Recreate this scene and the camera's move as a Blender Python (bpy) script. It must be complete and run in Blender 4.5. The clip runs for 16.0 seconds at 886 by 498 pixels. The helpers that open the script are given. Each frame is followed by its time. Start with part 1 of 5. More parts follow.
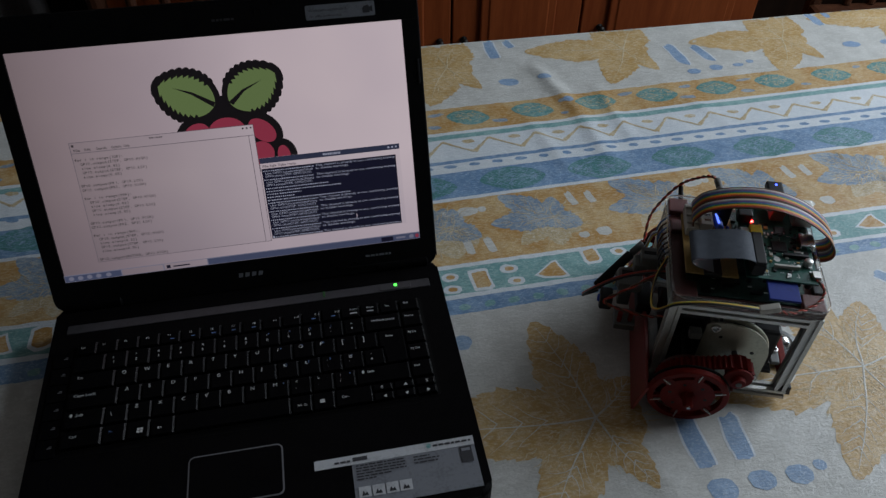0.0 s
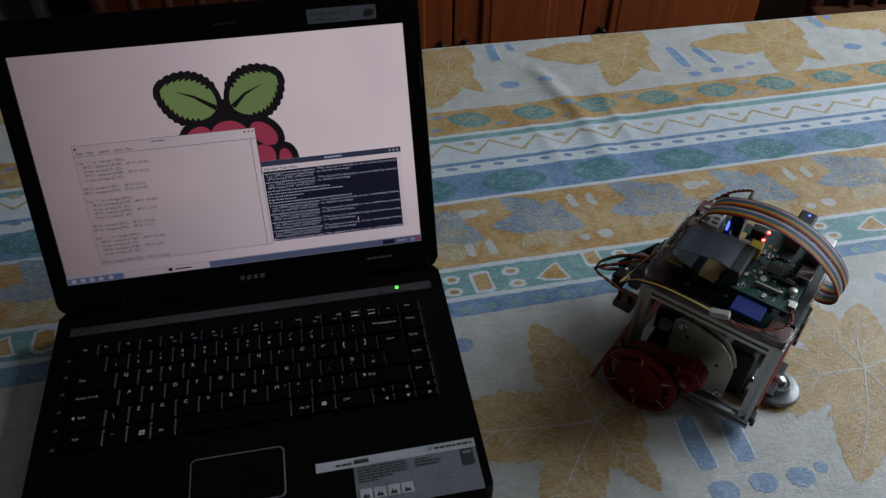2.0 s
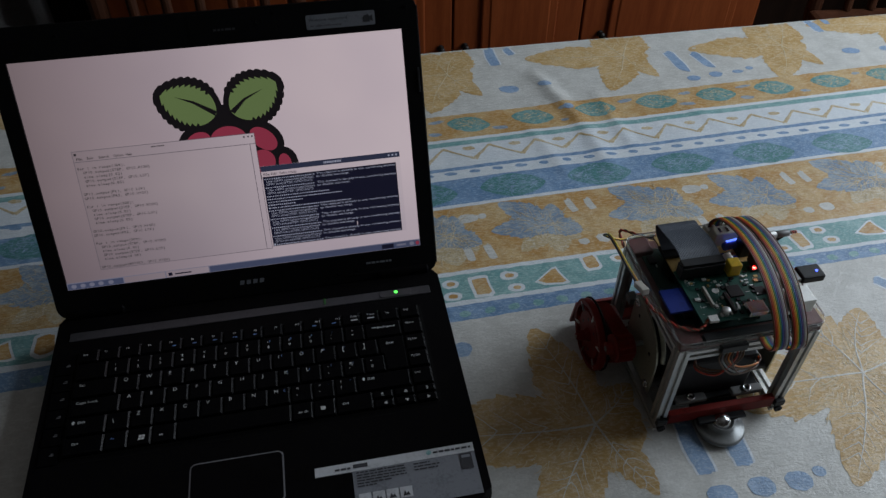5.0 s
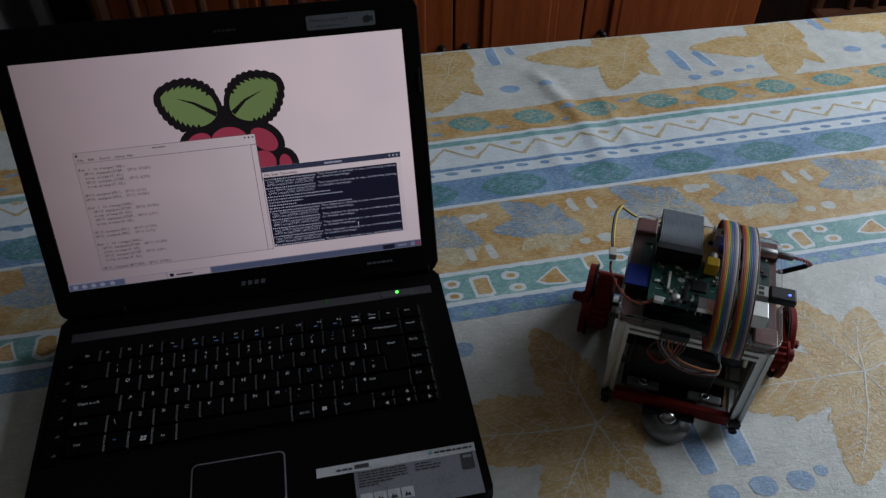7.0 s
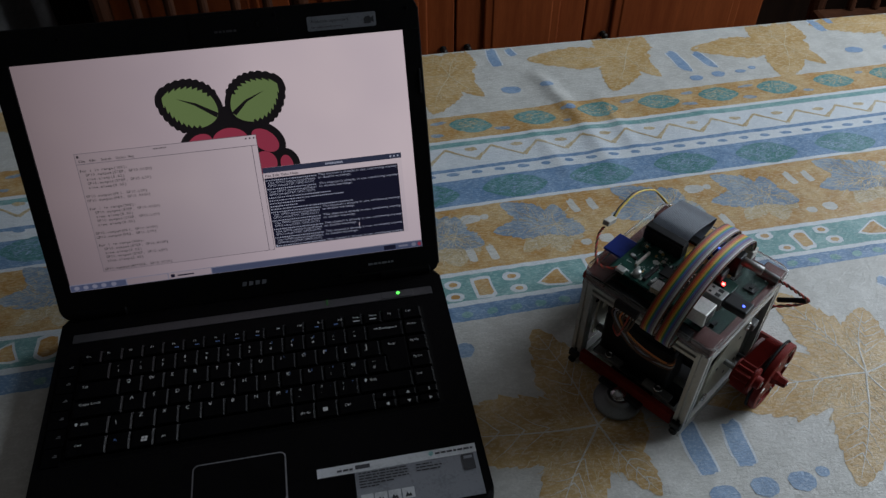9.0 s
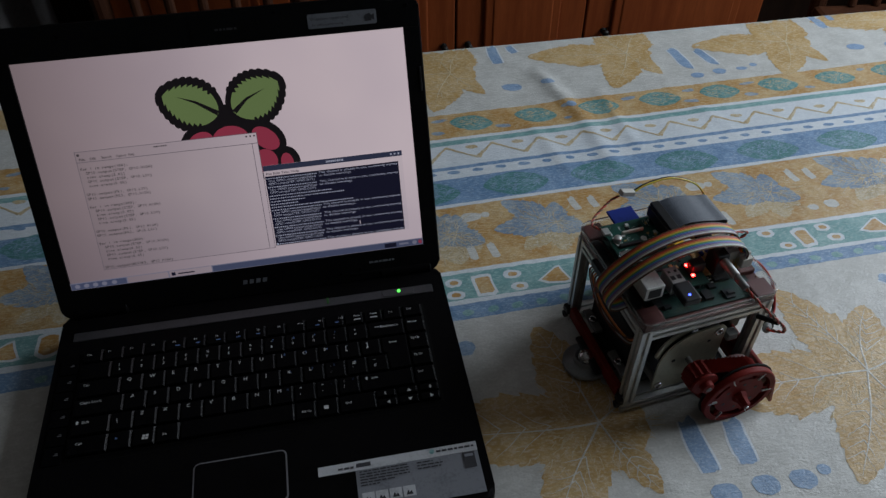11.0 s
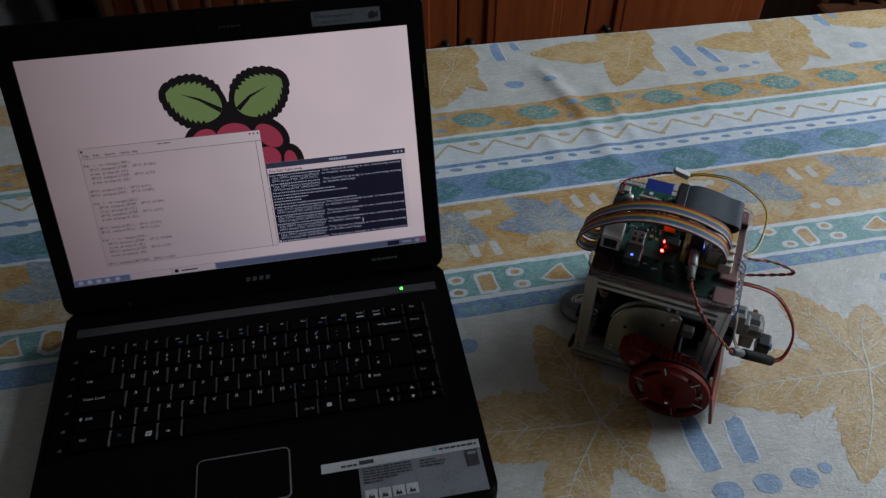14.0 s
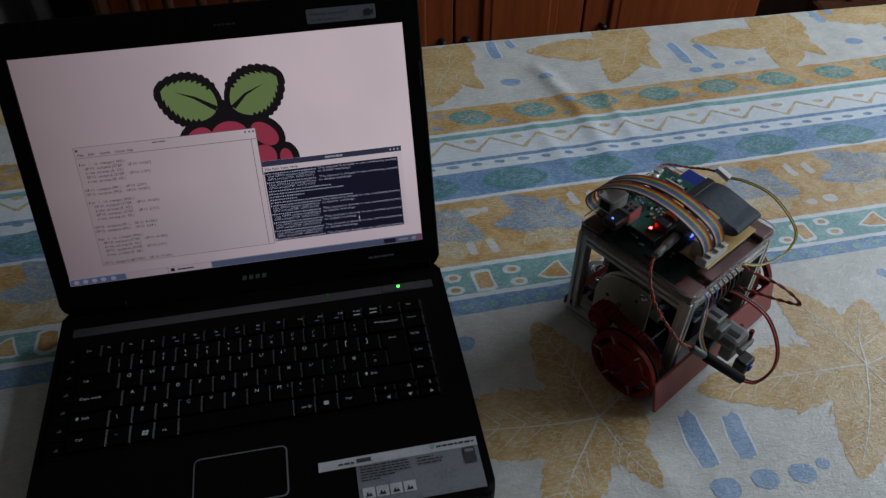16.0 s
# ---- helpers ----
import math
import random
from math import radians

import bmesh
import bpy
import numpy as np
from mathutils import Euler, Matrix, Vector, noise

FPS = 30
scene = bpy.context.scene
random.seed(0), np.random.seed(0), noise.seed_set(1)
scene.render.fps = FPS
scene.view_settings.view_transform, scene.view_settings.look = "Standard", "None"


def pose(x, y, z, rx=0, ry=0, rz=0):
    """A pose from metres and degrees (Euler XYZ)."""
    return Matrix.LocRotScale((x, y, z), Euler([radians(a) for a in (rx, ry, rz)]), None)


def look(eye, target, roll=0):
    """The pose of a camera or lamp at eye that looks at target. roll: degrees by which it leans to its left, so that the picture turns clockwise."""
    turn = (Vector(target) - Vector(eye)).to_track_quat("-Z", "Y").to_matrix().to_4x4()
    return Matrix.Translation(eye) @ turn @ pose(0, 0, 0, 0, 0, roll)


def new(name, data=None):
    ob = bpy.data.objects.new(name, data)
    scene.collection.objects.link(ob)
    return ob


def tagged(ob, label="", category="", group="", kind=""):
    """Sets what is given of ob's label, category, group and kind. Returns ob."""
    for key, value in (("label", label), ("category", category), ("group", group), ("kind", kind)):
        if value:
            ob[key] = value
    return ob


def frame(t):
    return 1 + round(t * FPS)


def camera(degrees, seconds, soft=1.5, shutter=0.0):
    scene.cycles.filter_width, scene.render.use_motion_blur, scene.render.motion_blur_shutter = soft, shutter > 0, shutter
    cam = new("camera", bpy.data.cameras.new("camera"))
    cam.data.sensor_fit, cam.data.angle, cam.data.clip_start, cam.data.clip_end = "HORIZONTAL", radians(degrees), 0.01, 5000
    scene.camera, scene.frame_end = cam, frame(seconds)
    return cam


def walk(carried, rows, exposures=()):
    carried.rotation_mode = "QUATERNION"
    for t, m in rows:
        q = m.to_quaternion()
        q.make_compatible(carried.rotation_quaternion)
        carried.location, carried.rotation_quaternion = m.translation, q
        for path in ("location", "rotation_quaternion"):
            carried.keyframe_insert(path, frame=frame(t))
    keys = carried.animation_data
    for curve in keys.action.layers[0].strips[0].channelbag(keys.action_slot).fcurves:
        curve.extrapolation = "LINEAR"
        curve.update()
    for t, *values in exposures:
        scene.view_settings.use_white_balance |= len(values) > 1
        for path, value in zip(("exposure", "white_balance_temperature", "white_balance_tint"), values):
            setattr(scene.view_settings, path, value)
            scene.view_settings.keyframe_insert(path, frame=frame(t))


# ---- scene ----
# Table top is z = 0; the laptop's hinge line is y = 0, its middle x = 0.
cam = camera(60.26, 16.0, soft=1.4)
CAMERA = [
    (0.0, 0.0824, -0.5320, 0.5818, 44.99, -0.45, -10.87), (0.5, 0.0820, -0.5320, 0.5820, 44.97, -0.39, -10.86),
    (1.0, 0.0833, -0.5335, 0.5821, 45.12, -0.26, -10.82), (1.5, 0.0838, -0.5334, 0.5818, 45.14, -0.18, -10.82),
    (2.0, 0.0829, -0.5326, 0.5833, 45.13, -0.32, -10.80), (2.5, 0.0825, -0.5322, 0.5838, 45.13, -0.34, -10.89),
    (3.0, 0.0825, -0.5330, 0.5833, 45.20, -0.22, -10.88), (3.5, 0.0835, -0.5336, 0.5840, 45.21, -0.20, -10.82),
    (4.0, 0.0839, -0.5335, 0.5850, 45.36, -0.34, -10.80), (6.5, 0.0852, -0.5331, 0.5863, 45.32, -0.06, -10.80),
    (7.0, 0.0856, -0.5333, 0.5864, 45.32, -0.02, -10.80), (7.5, 0.0859, -0.5340, 0.5869, 45.38, -0.02, -10.81),
    (8.0, 0.0862, -0.5347, 0.5867, 45.46, -0.03, -10.83), (8.5, 0.0853, -0.5337, 0.5868, 45.38, -0.04, -10.90),
    (9.0, 0.0863, -0.5339, 0.5859, 45.43, 0.08, -10.71), (11.5, 0.0864, -0.5322, 0.5858, 45.07, 0.18, -10.68),
    (12.0, 0.0850, -0.5316, 0.5859, 44.93, 0.26, -10.53), (12.5, 0.0847, -0.5325, 0.5856, 44.97, 0.27, -10.53),
    (13.0, 0.0853, -0.5319, 0.5855, 44.89, 0.25, -10.47), (13.5, 0.0850, -0.5324, 0.5862, 44.88, 0.31, -10.54),
    (14.0, 0.0840, -0.5316, 0.5876, 44.91, 0.03, -10.57), (14.5, 0.0856, -0.5318, 0.5886, 45.02, 0.06, -10.66),
    (15.0, 0.0844, -0.5319, 0.5887, 44.99, -0.20, -10.79), (15.5, 0.0854, -0.5324, 0.5877, 45.03, -0.01, -10.85),
    (16.0, 0.0849, -0.5321, 0.5859, 44.84, 0.10, -10.89)]
walk(cam, [(r[0], pose(*r[1:])) for r in CAMERA])

# ---- light ----
scene.view_settings.exposure = 0.0
world = bpy.data.worlds.new("sky")
world.use_nodes = True
scene.world = world
_wn = world.node_tree
_sky = _wn.nodes.new("ShaderNodeTexSky")
_sky.sky_type = "NISHITA"
_sky.sun_disc = False
_sky.sun_elevation, _sky.sun_rotation = radians(38), radians(250)
_wn.links.new(_sky.outputs[0], _wn.nodes["Background"].inputs[0])
_wn.nodes["Background"].inputs[1].default_value = 0.08


def area_lamp(name, eye, target, sx, sy, power, colour):
    data = bpy.data.lights.new(name, "AREA")
    data.shape, data.size, data.size_y, data.energy, data.color = "RECTANGLE", sx, sy, power, colour
    ob = new(name, data)
    ob.matrix_world = look(eye, target)
    return ob


# daylight in the window's opening
area_lamp("window_daylight", (1.97, 0.24, 0.90), (0.45, 0.15, 0.0), 1.40, 1.25, 33.5, (0.82, 0.905, 1.0))


# ---- materials ----
class Nodes:
    """A node material that is put together step by step."""

    def __init__(self, name):
        self.mat = bpy.data.materials.new(name)
        self.mat.use_nodes = True
        self.tree = self.mat.node_tree
        self.bsdf = self.tree.nodes["Principled BSDF"]

    def add(self, kind, **inputs):
        n = self.tree.nodes.new(kind)
        for k, v in inputs.items():
            self.put(n, k, v)
        return n

    def put(self, n, key, v):
        sock = n.inputs[key] if not key.startswith("i") or not key[1:].isdigit() else n.inputs[int(key[1:])]
        if hasattr(v, "links"):
            self.tree.links.new(v, sock)
        else:
            sock.default_value = v

    def coords(self, scale=(1, 1, 1)):
        tc = self.add("ShaderNodeTexCoord")
        mp = self.add("ShaderNodeMapping", Vector=tc.outputs["Object"], Scale=scale)
        return mp.outputs[0]

    def noise(self, scale, detail=3.0, rough=0.55, vec=None, stretch=(1, 1, 1)):
        n = self.add("ShaderNodeTexNoise", Vector=vec if vec is not None else self.coords(stretch), Scale=scale, Detail=detail, Roughness=rough)
        return n.outputs["Fac"]

    def ramp(self, fac, stops):
        n = self.add("ShaderNodeValToRGB", Fac=fac)
        els = n.color_ramp.elements
        while len(els) < len(stops):
            els.new(0.5)
        for e, (p, c) in zip(els, stops):
            e.position, e.color = p, (*c, 1) if len(c) == 3 else c
        return n.outputs[0]

    def mix(self, fac, a, b, mode="MIX"):
        n = self.tree.nodes.new("ShaderNodeMix")
        n.data_type, n.blend_type = "RGBA", mode
        for i, v in ((0, fac), (6, a), (7, b)):
            if hasattr(v, "links"):
                self.tree.links.new(v, n.inputs[i])
            else:
                n.inputs[i].default_value = v if i == 0 else (*v, 1)
        return n.outputs[2]

    def bump(self, height, strength, distance):
        n = self.add("ShaderNodeBump", Height=height, Strength=strength, Distance=distance)
        self.tree.links.new(n.outputs[0], self.bsdf.inputs["Normal"])

    def done(self, **inputs):
        for k, v in inputs.items():
            self.put(self.bsdf, k.replace("_", " "), (*v, 1) if isinstance(v, tuple) and len(v) == 3 else v)
        return self.mat


def plain(name, colour, rough=0.5, metal=0.0, vary=0.12, scale=60.0, bump=0.0, coat=0.0, spec=0.5):
    """A plain surface with a slight two-scale unevenness in colour and gloss."""
    m = Nodes(name)
    a, b = m.noise(scale, 4), m.noise(scale * 7.3, 2)
    f = m.add("ShaderNodeMath", i0=a, i1=b)
    lo = tuple(c * (1 - vary) for c in colour)
    hi = tuple(min(1, c * (1 + vary)) for c in colour)
    col = m.ramp(f.outputs[0], [(0.75, lo), (1.25, hi)])
    r = m.add("ShaderNodeMapRange", Value=a, i3=max(0.02, rough - 0.08), i4=min(1, rough + 0.08))
    if bump:
        m.bump(b, 0.4, bump)
    return m.done(Base_Color=col, Roughness=r.outputs[0], Metallic=metal, Coat_Weight=coat, Specular_IOR_Level=spec)


def glow(name, colour, strength):
    m = Nodes(name)
    return m.done(Base_Color=(0.01, 0.01, 0.01), Emission_Color=colour, Emission_Strength=strength, Roughness=0.4)


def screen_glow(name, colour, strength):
    """A pale area of the display: viewing-angle dimming towards one side is painted in."""
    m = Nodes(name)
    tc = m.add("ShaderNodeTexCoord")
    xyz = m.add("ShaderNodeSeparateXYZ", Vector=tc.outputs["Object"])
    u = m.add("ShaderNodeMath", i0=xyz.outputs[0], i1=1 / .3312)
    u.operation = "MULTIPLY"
    # viewing-angle falloff put into the emission: dimmer, slightly warmer at low u
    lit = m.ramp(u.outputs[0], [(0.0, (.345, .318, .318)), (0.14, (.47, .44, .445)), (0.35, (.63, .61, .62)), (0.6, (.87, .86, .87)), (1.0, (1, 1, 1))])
    # the same painted dimming along the bottom edge
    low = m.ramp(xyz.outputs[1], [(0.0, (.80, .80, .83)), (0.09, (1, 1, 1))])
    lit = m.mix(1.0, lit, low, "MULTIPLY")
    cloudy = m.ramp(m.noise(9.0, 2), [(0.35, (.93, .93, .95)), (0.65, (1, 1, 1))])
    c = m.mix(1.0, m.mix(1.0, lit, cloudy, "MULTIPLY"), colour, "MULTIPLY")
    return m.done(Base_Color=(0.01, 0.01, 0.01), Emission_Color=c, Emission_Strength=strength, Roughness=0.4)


def print_mat(name, dark, light, pale, scale=180.0, amount=0.6, turn=0.0, deep=0.55, crisp=0.10):
    """Ink on vinyl-coated cloth: blotched like a watercolour, with scratchy pale strokes and fine grain."""
    m = Nodes(name)
    v = m.coords()
    mp = m.add("ShaderNodeMapping", Vector=v, Scale=(1.0, 2.4, 1.0), Rotation=(0.0, 0.0, turn))
    warp = m.add("ShaderNodeTexNoise", Vector=v, Scale=60.0, Detail=1.0)
    wv = m.add("ShaderNodeVectorMath", i0=mp.outputs[0], i1=m.mix(1.0, (0, 0, 0), (0, 0, 0)))
    wv.operation = "ADD"
    bend = m.add("ShaderNodeVectorMath", i0=warp.outputs["Color"])
    bend.operation = "SCALE"
    bend.inputs["Scale"].default_value = 0.012
    m.tree.links.new(bend.outputs[0], wv.inputs[1])
    blot = m.noise(26.0, 3, 0.55, v)
    stroke = m.noise(scale, 4, 0.6, wv.outputs[0])
    grain = m.noise(scale * 3.6, 2, 0.6, v)
    mottle = m.noise(scale * 0.42, 3, 0.6, v)
    c = m.mix(m.ramp(blot, [(0.40, (0, 0, 0)), (0.60, (1, 1, 1))]), dark, light)
    c = m.mix(m.ramp(mottle, [(0.42, (deep, deep, deep)), (0.56, (0, 0, 0))]), c, tuple(x * 0.82 for x in dark))
    c = m.mix(m.ramp(stroke, [(0.555 - crisp / 2, (0, 0, 0)), (0.555 + crisp / 2, (amount, amount, amount))]), c, pale)
    c = m.mix(m.ramp(grain, [(0.42, (0.35, 0.35, 0.35)), (0.55, (0, 0, 0))]), c, tuple(x * 0.85 for x in dark))
    fine, crease = m.noise(420.0, 3, 0.6, v), m.noise(95.0, 4, 0.65, wv.outputs[0])
    relief = m.add("ShaderNodeMath", i0=crease, i1=2.2, i2=fine)
    relief.operation = "MULTIPLY_ADD"
    m.bump(relief.outputs[0], 0.55, 0.0007)
    return m.done(Base_Color=c, Roughness=0.42, Specular_IOR_Level=0.5)


def wood_mat(name, dark, light, rough=0.35, stretch=(14, 14, 1.2)):
    m = Nodes(name)
    v = m.coords(stretch)
    g = m.noise(3.0, 6, 0.65, v)
    fine = m.noise(22.0, 3, 0.6, v)
    c = m.ramp(g, [(0.3, dark), (0.7, light)])
    c = m.mix(m.ramp(fine, [(0.45, (0, 0, 0)), (0.7, (0.5, 0.5, 0.5))]), c, dark)
    m.bump(fine, 0.2, 0.001)
    return m.done(Base_Color=c, Roughness=rough, Specular_IOR_Level=0.25)


def clear_mat(name, colour, rough, ior=1.49):
    m = Nodes(name)
    return m.done(Base_Color=colour, Roughness=rough, IOR=ior, Transmission_Weight=1.0)


M_CLOTH = print_mat("cloth_white", (0.555, 0.552, 0.517), (0.635, 0.632, 0.597), (0.69, 0.692, 0.662), 110.0, 0.45, 0.3, 0.35)
M_WHITE = print_mat("print_white", (0.66, 0.71, 0.75), (0.72, 0.76, 0.79), (0.78, 0.81, 0.83), 150.0, 0.5, 0.2, 0.3)
M_OCHRE = print_mat("print_ochre", (0.48, 0.265, 0.078), (0.61, 0.445, 0.225), (0.69, 0.60, 0.44), 170.0, 0.55, 0.5, 0.4, 0.20)
M_YELLOW = print_mat("print_yellow", (0.51, 0.32, 0.11), (0.62, 0.445, 0.22), (0.70, 0.62, 0.48), 160.0, 0.62, 0.9, 0.4, 0.18)
M_BLUE = print_mat("print_blue", (0.145, 0.265, 0.44), (0.23, 0.36, 0.54), (0.46, 0.57, 0.69), 240.0, 0.55, 0.4)
M_BLUE_SOFT = print_mat("print_soft_blue", (0.22, 0.34, 0.52), (0.31, 0.43, 0.59), (0.50, 0.59, 0.68), 260.0, 0.45, 0.4)
M_BLUEGREY = print_mat("print_blue_grey", (0.19, 0.28, 0.40), (0.35, 0.43, 0.51), (0.62, 0.58, 0.46), 150.0, 0.62, 1.1, 0.5, 0.20)
M_GREEN = print_mat("print_green", (0.17, 0.36, 0.36), (0.28, 0.47, 0.46), (0.50, 0.63, 0.63), 220.0, 0.50, 0.2)
M_DEEPGREEN = print_mat("print_deep_green", (0.07, 0.225, 0.22), (0.13, 0.30, 0.32), (0.30, 0.43, 0.56), 260.0, 0.70, 0.7, 0.6, 0.12)
M_TEAL = print_mat("print_teal", (0.075, 0.26, 0.26), (0.17, 0.36, 0.37), (0.55, 0.55, 0.42), 230.0, 0.62, 0.3, 0.6, 0.14)
M_VEIN = print_mat("print_vein", (0.60, 0.585, 0.53), (0.68, 0.67, 0.62), (0.76, 0.76, 0.72), 200.0)
M_SAND = print_mat("print_sand", (0.52, 0.40, 0.22), (0.62, 0.52, 0.34), (0.70, 0.68, 0.60), 260.0, 0.7)
M_VEIN_SOFT = print_mat("print_vein_soft", (0.60, 0.48, 0.28), (0.66, 0.56, 0.38), (0.72, 0.66, 0.54), 200.0)
M_CASE = plain("laptop_black", (0.0022, 0.0020, 0.0023), 0.55, vary=0.25, scale=40, bump=0.00008, spec=0.05)
M_BEZEL = plain("bezel_black", (0.004, 0.004, 0.0045), 0.42, vary=0.2, scale=40, spec=0.12)
M_KEY = plain("key_black", (0.0018, 0.0018, 0.0021), 0.5, vary=0.3, scale=120, spec=0.035)
# paler, glossier copy of the key black, so right bevels show the window's glint
M_KEYGLINT = plain("key_glint_edge", (0.004, 0.004, 0.0045), 0.26, vary=0.3, scale=120, spec=0.30)
M_GAP = plain("key_well", (0.003, 0.003, 0.003), 0.7, spec=0.1)
M_BAR = plain("grey_bar", (0.050, 0.049, 0.053), 0.38, 0.3)
M_RIM = plain("lid_rim_grey", (0.020, 0.020, 0.022), 0.30, vary=0.2, scale=40, spec=0.35)
M_LEGEND = plain("legend_white", (0.46, 0.46, 0.46), 0.6)
M_LEGEND_BLUE = plain("legend_blue", (0.09, 0.16, 0.34), 0.6)
M_STICKER = plain("sticker_grey", (0.20, 0.21, 0.235), 0.35, 0.2)
M_STICKER_W = plain("sticker_white", (0.44, 0.45, 0.47), 0.35)
M_INK = plain("ink_dark", (0.03, 0.03, 0.035), 0.6)
M_PADLINE = plain("pad_line", (0.26, 0.26, 0.28), 0.3, 0.6)
M_LED = glow("green_led", (0.10, 1.0, 0.10), 2.2)
M_LED_DIM = glow("green_led_dim", (0.10, 1.0, 0.10), 0.03)
SCREEN = 0.53
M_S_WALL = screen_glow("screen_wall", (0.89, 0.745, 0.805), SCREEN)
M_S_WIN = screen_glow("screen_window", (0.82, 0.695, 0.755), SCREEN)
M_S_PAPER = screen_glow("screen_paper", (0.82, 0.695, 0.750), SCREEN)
M_S_LINE = glow("screen_line", (0.15, 0.13, 0.16), SCREEN)
M_S_TEXT = glow("screen_text", (0.035, 0.030, 0.036), SCREEN)
M_S_NAVY = glow("screen_navy", (0.008, 0.008, 0.026), SCREEN)
M_S_TITLE = glow("screen_title", (0.035, 0.042, 0.085), SCREEN)
M_S_TTEXT = glow("screen_terminal_text", (0.46, 0.48, 0.62), SCREEN)
M_S_BLACK = glow("screen_black", (0.008, 0.006, 0.008), SCREEN)
M_S_GREEN = glow("screen_green", (0.165, 0.238, 0.088), SCREEN)
M_S_RED = glow("screen_red", (0.35, 0.042, 0.082), SCREEN)
M_S_BAR = glow("screen_bar", (0.075, 0.09, 0.17), SCREEN)
M_S_BAR2 = glow("screen_bar_light", (0.22, 0.22, 0.31), SCREEN)
M_CABINET = wood_mat("cabinet_wood", (0.165, 0.034, 0.009), (0.27, 0.066, 0.018), 0.40)
M_CHAIRWOOD = wood_mat("chair_wood", (0.035, 0.012, 0.006), (0.085, 0.032, 0.015), 0.4)
M_TABLEWOOD = wood_mat("table_wood", (0.16, 0.08, 0.04), (0.28, 0.15, 0.08), 0.4)
M_IRON = plain("dark_iron", (0.02, 0.018, 0.016), 0.5, 0.8)
M_WALL = plain("wall_paint", (0.095, 0.078, 0.064), 0.8, scale=6, bump=0.0006)
# made-up wall colour: dark grained brown stands for the dimness behind the sideboard
M_DIMWALL = wood_mat("wall_dimmed_brown", (0.012, 0.006, 0.004), (0.030, 0.014, 0.008), 0.5)
M_CEIL = plain("ceiling_paint", (0.38, 0.36, 0.34), 0.85, scale=5)
M_FLOOR = plain("floor_tile", (0.10, 0.075, 0.06), 0.4, scale=9)
M_CURTAIN = plain("curtain_grey", (0.20, 0.19, 0.19), 0.9, scale=30, bump=0.0006)


# ---- mesh tools ----
def link(name, bm, mat, parent=None, label="", smooth=False):
    me = bpy.data.meshes.new(name)
    bm.to_mesh(me)
    bm.free()
    for m in (mat if isinstance(mat, (list, tuple)) else [mat]):
        me.materials.append(m)
    if smooth:
        for f in me.polygons:
            f.use_smooth = True
    ob = new(name, me)
    ob.parent = parent
    if label:
        tagged(ob, label)
    return ob


def part(name, bm, mat, parent, label="", smooth=False):
    return link(name, bm, mat, parent, label, smooth)


def empty(name, m=None, parent=None):
    ob = new(name)
    ob.empty_display_size = 0.02
    ob.parent = parent
    if m is not None:
        ob.matrix_basis = m
    return ob


def box(bm, x0, x1, y0, y1, z0, z1, bevel=0.0, m=None, seg=2):
    r = bmesh.ops.create_cube(bm, size=1.0)
    vs = r["verts"]
    bmesh.ops.scale(bm, vec=(x1 - x0, y1 - y0, z1 - z0), verts=vs)
    bmesh.ops.translate(bm, vec=((x0 + x1) / 2, (y0 + y1) / 2, (z0 + z1) / 2), verts=vs)
    if bevel:
        es = list({e for v in vs for e in v.link_edges})
        out = bmesh.ops.bevel(bm, geom=es, offset=bevel, segments=seg, affect="EDGES", profile=0.5)
        vs = list({v for f in out["faces"] for v in f.verts} | {v for v in vs if v.is_valid})
    if m is not None:
        bmesh.ops.transform(bm, matrix=m, verts=vs)
    return bm


def bbox(*a, **k):
    return box(bmesh.new(), *a, **k)


def prism(bm, outline, z0, z1, m=None, bevel=0.0):
    """A flat plate from a closed outline (x, y), from z0 to z1."""
    lo = [bm.verts.new((x, y, z0)) for x, y in outline]
    hi = [bm.verts.new((x, y, z1)) for x, y in outline]
    n = len(outline)
    top = bm.faces.new(hi)
    fs = [top, bm.faces.new(lo[::-1])]
    for i in range(n):
        fs.append(bm.faces.new((lo[i], lo[(i + 1) % n], hi[(i + 1) % n], hi[i])))
    vs = lo + hi
    if bevel:
        out = bmesh.ops.bevel(bm, geom=list(top.edges), offset=bevel, segments=2, affect="EDGES", profile=0.5)
        vs = list({v for f in out["faces"] for v in f.verts} | {v for v in vs if v.is_valid})
    if m is not None:
        bmesh.ops.transform(bm, matrix=m, verts=vs)
    return bm


def rounded(x0, x1, y0, y1, r, n=5):
    pts = []
    for cx, cy, a in ((x1 - r, y1 - r, 0), (x0 + r, y1 - r, 90), (x0 + r, y0 + r, 180), (x1 - r, y0 + r, 270)):
        for i in range(n + 1):
            t = radians(a + 90 * i / n)
            pts.append((cx + r * math.cos(t), cy + r * math.sin(t)))
    return pts


def lathe(bm, profile, n=32, m=None, closed=False):
    """Turns (radius, z) pairs round the z axis."""
    rings = []
    for r, z in profile:
        if r < 1e-6:
            rings.append([bm.verts.new((0, 0, z))])
        else:
            rings.append([bm.verts.new((r * math.cos(2 * math.pi * i / n), r * math.sin(2 * math.pi * i / n), z)) for i in range(n)])
    pairs = list(zip(rings, rings[1:])) + ([(rings[-1], rings[0])] if closed else [])
    for a, b in pairs:
        for i in range(n):
            j = (i + 1) % n
            if len(a) == 1 and len(b) == 1:
                continue
            if len(a) == 1:
                bm.faces.new((a[0], b[i], b[j]))
            elif len(b) == 1:
                bm.faces.new((a[i], b[0], a[j]))
            else:
                bm.faces.new((a[i], b[i], b[j], a[j]))
    vs = [v for r in rings for v in r]
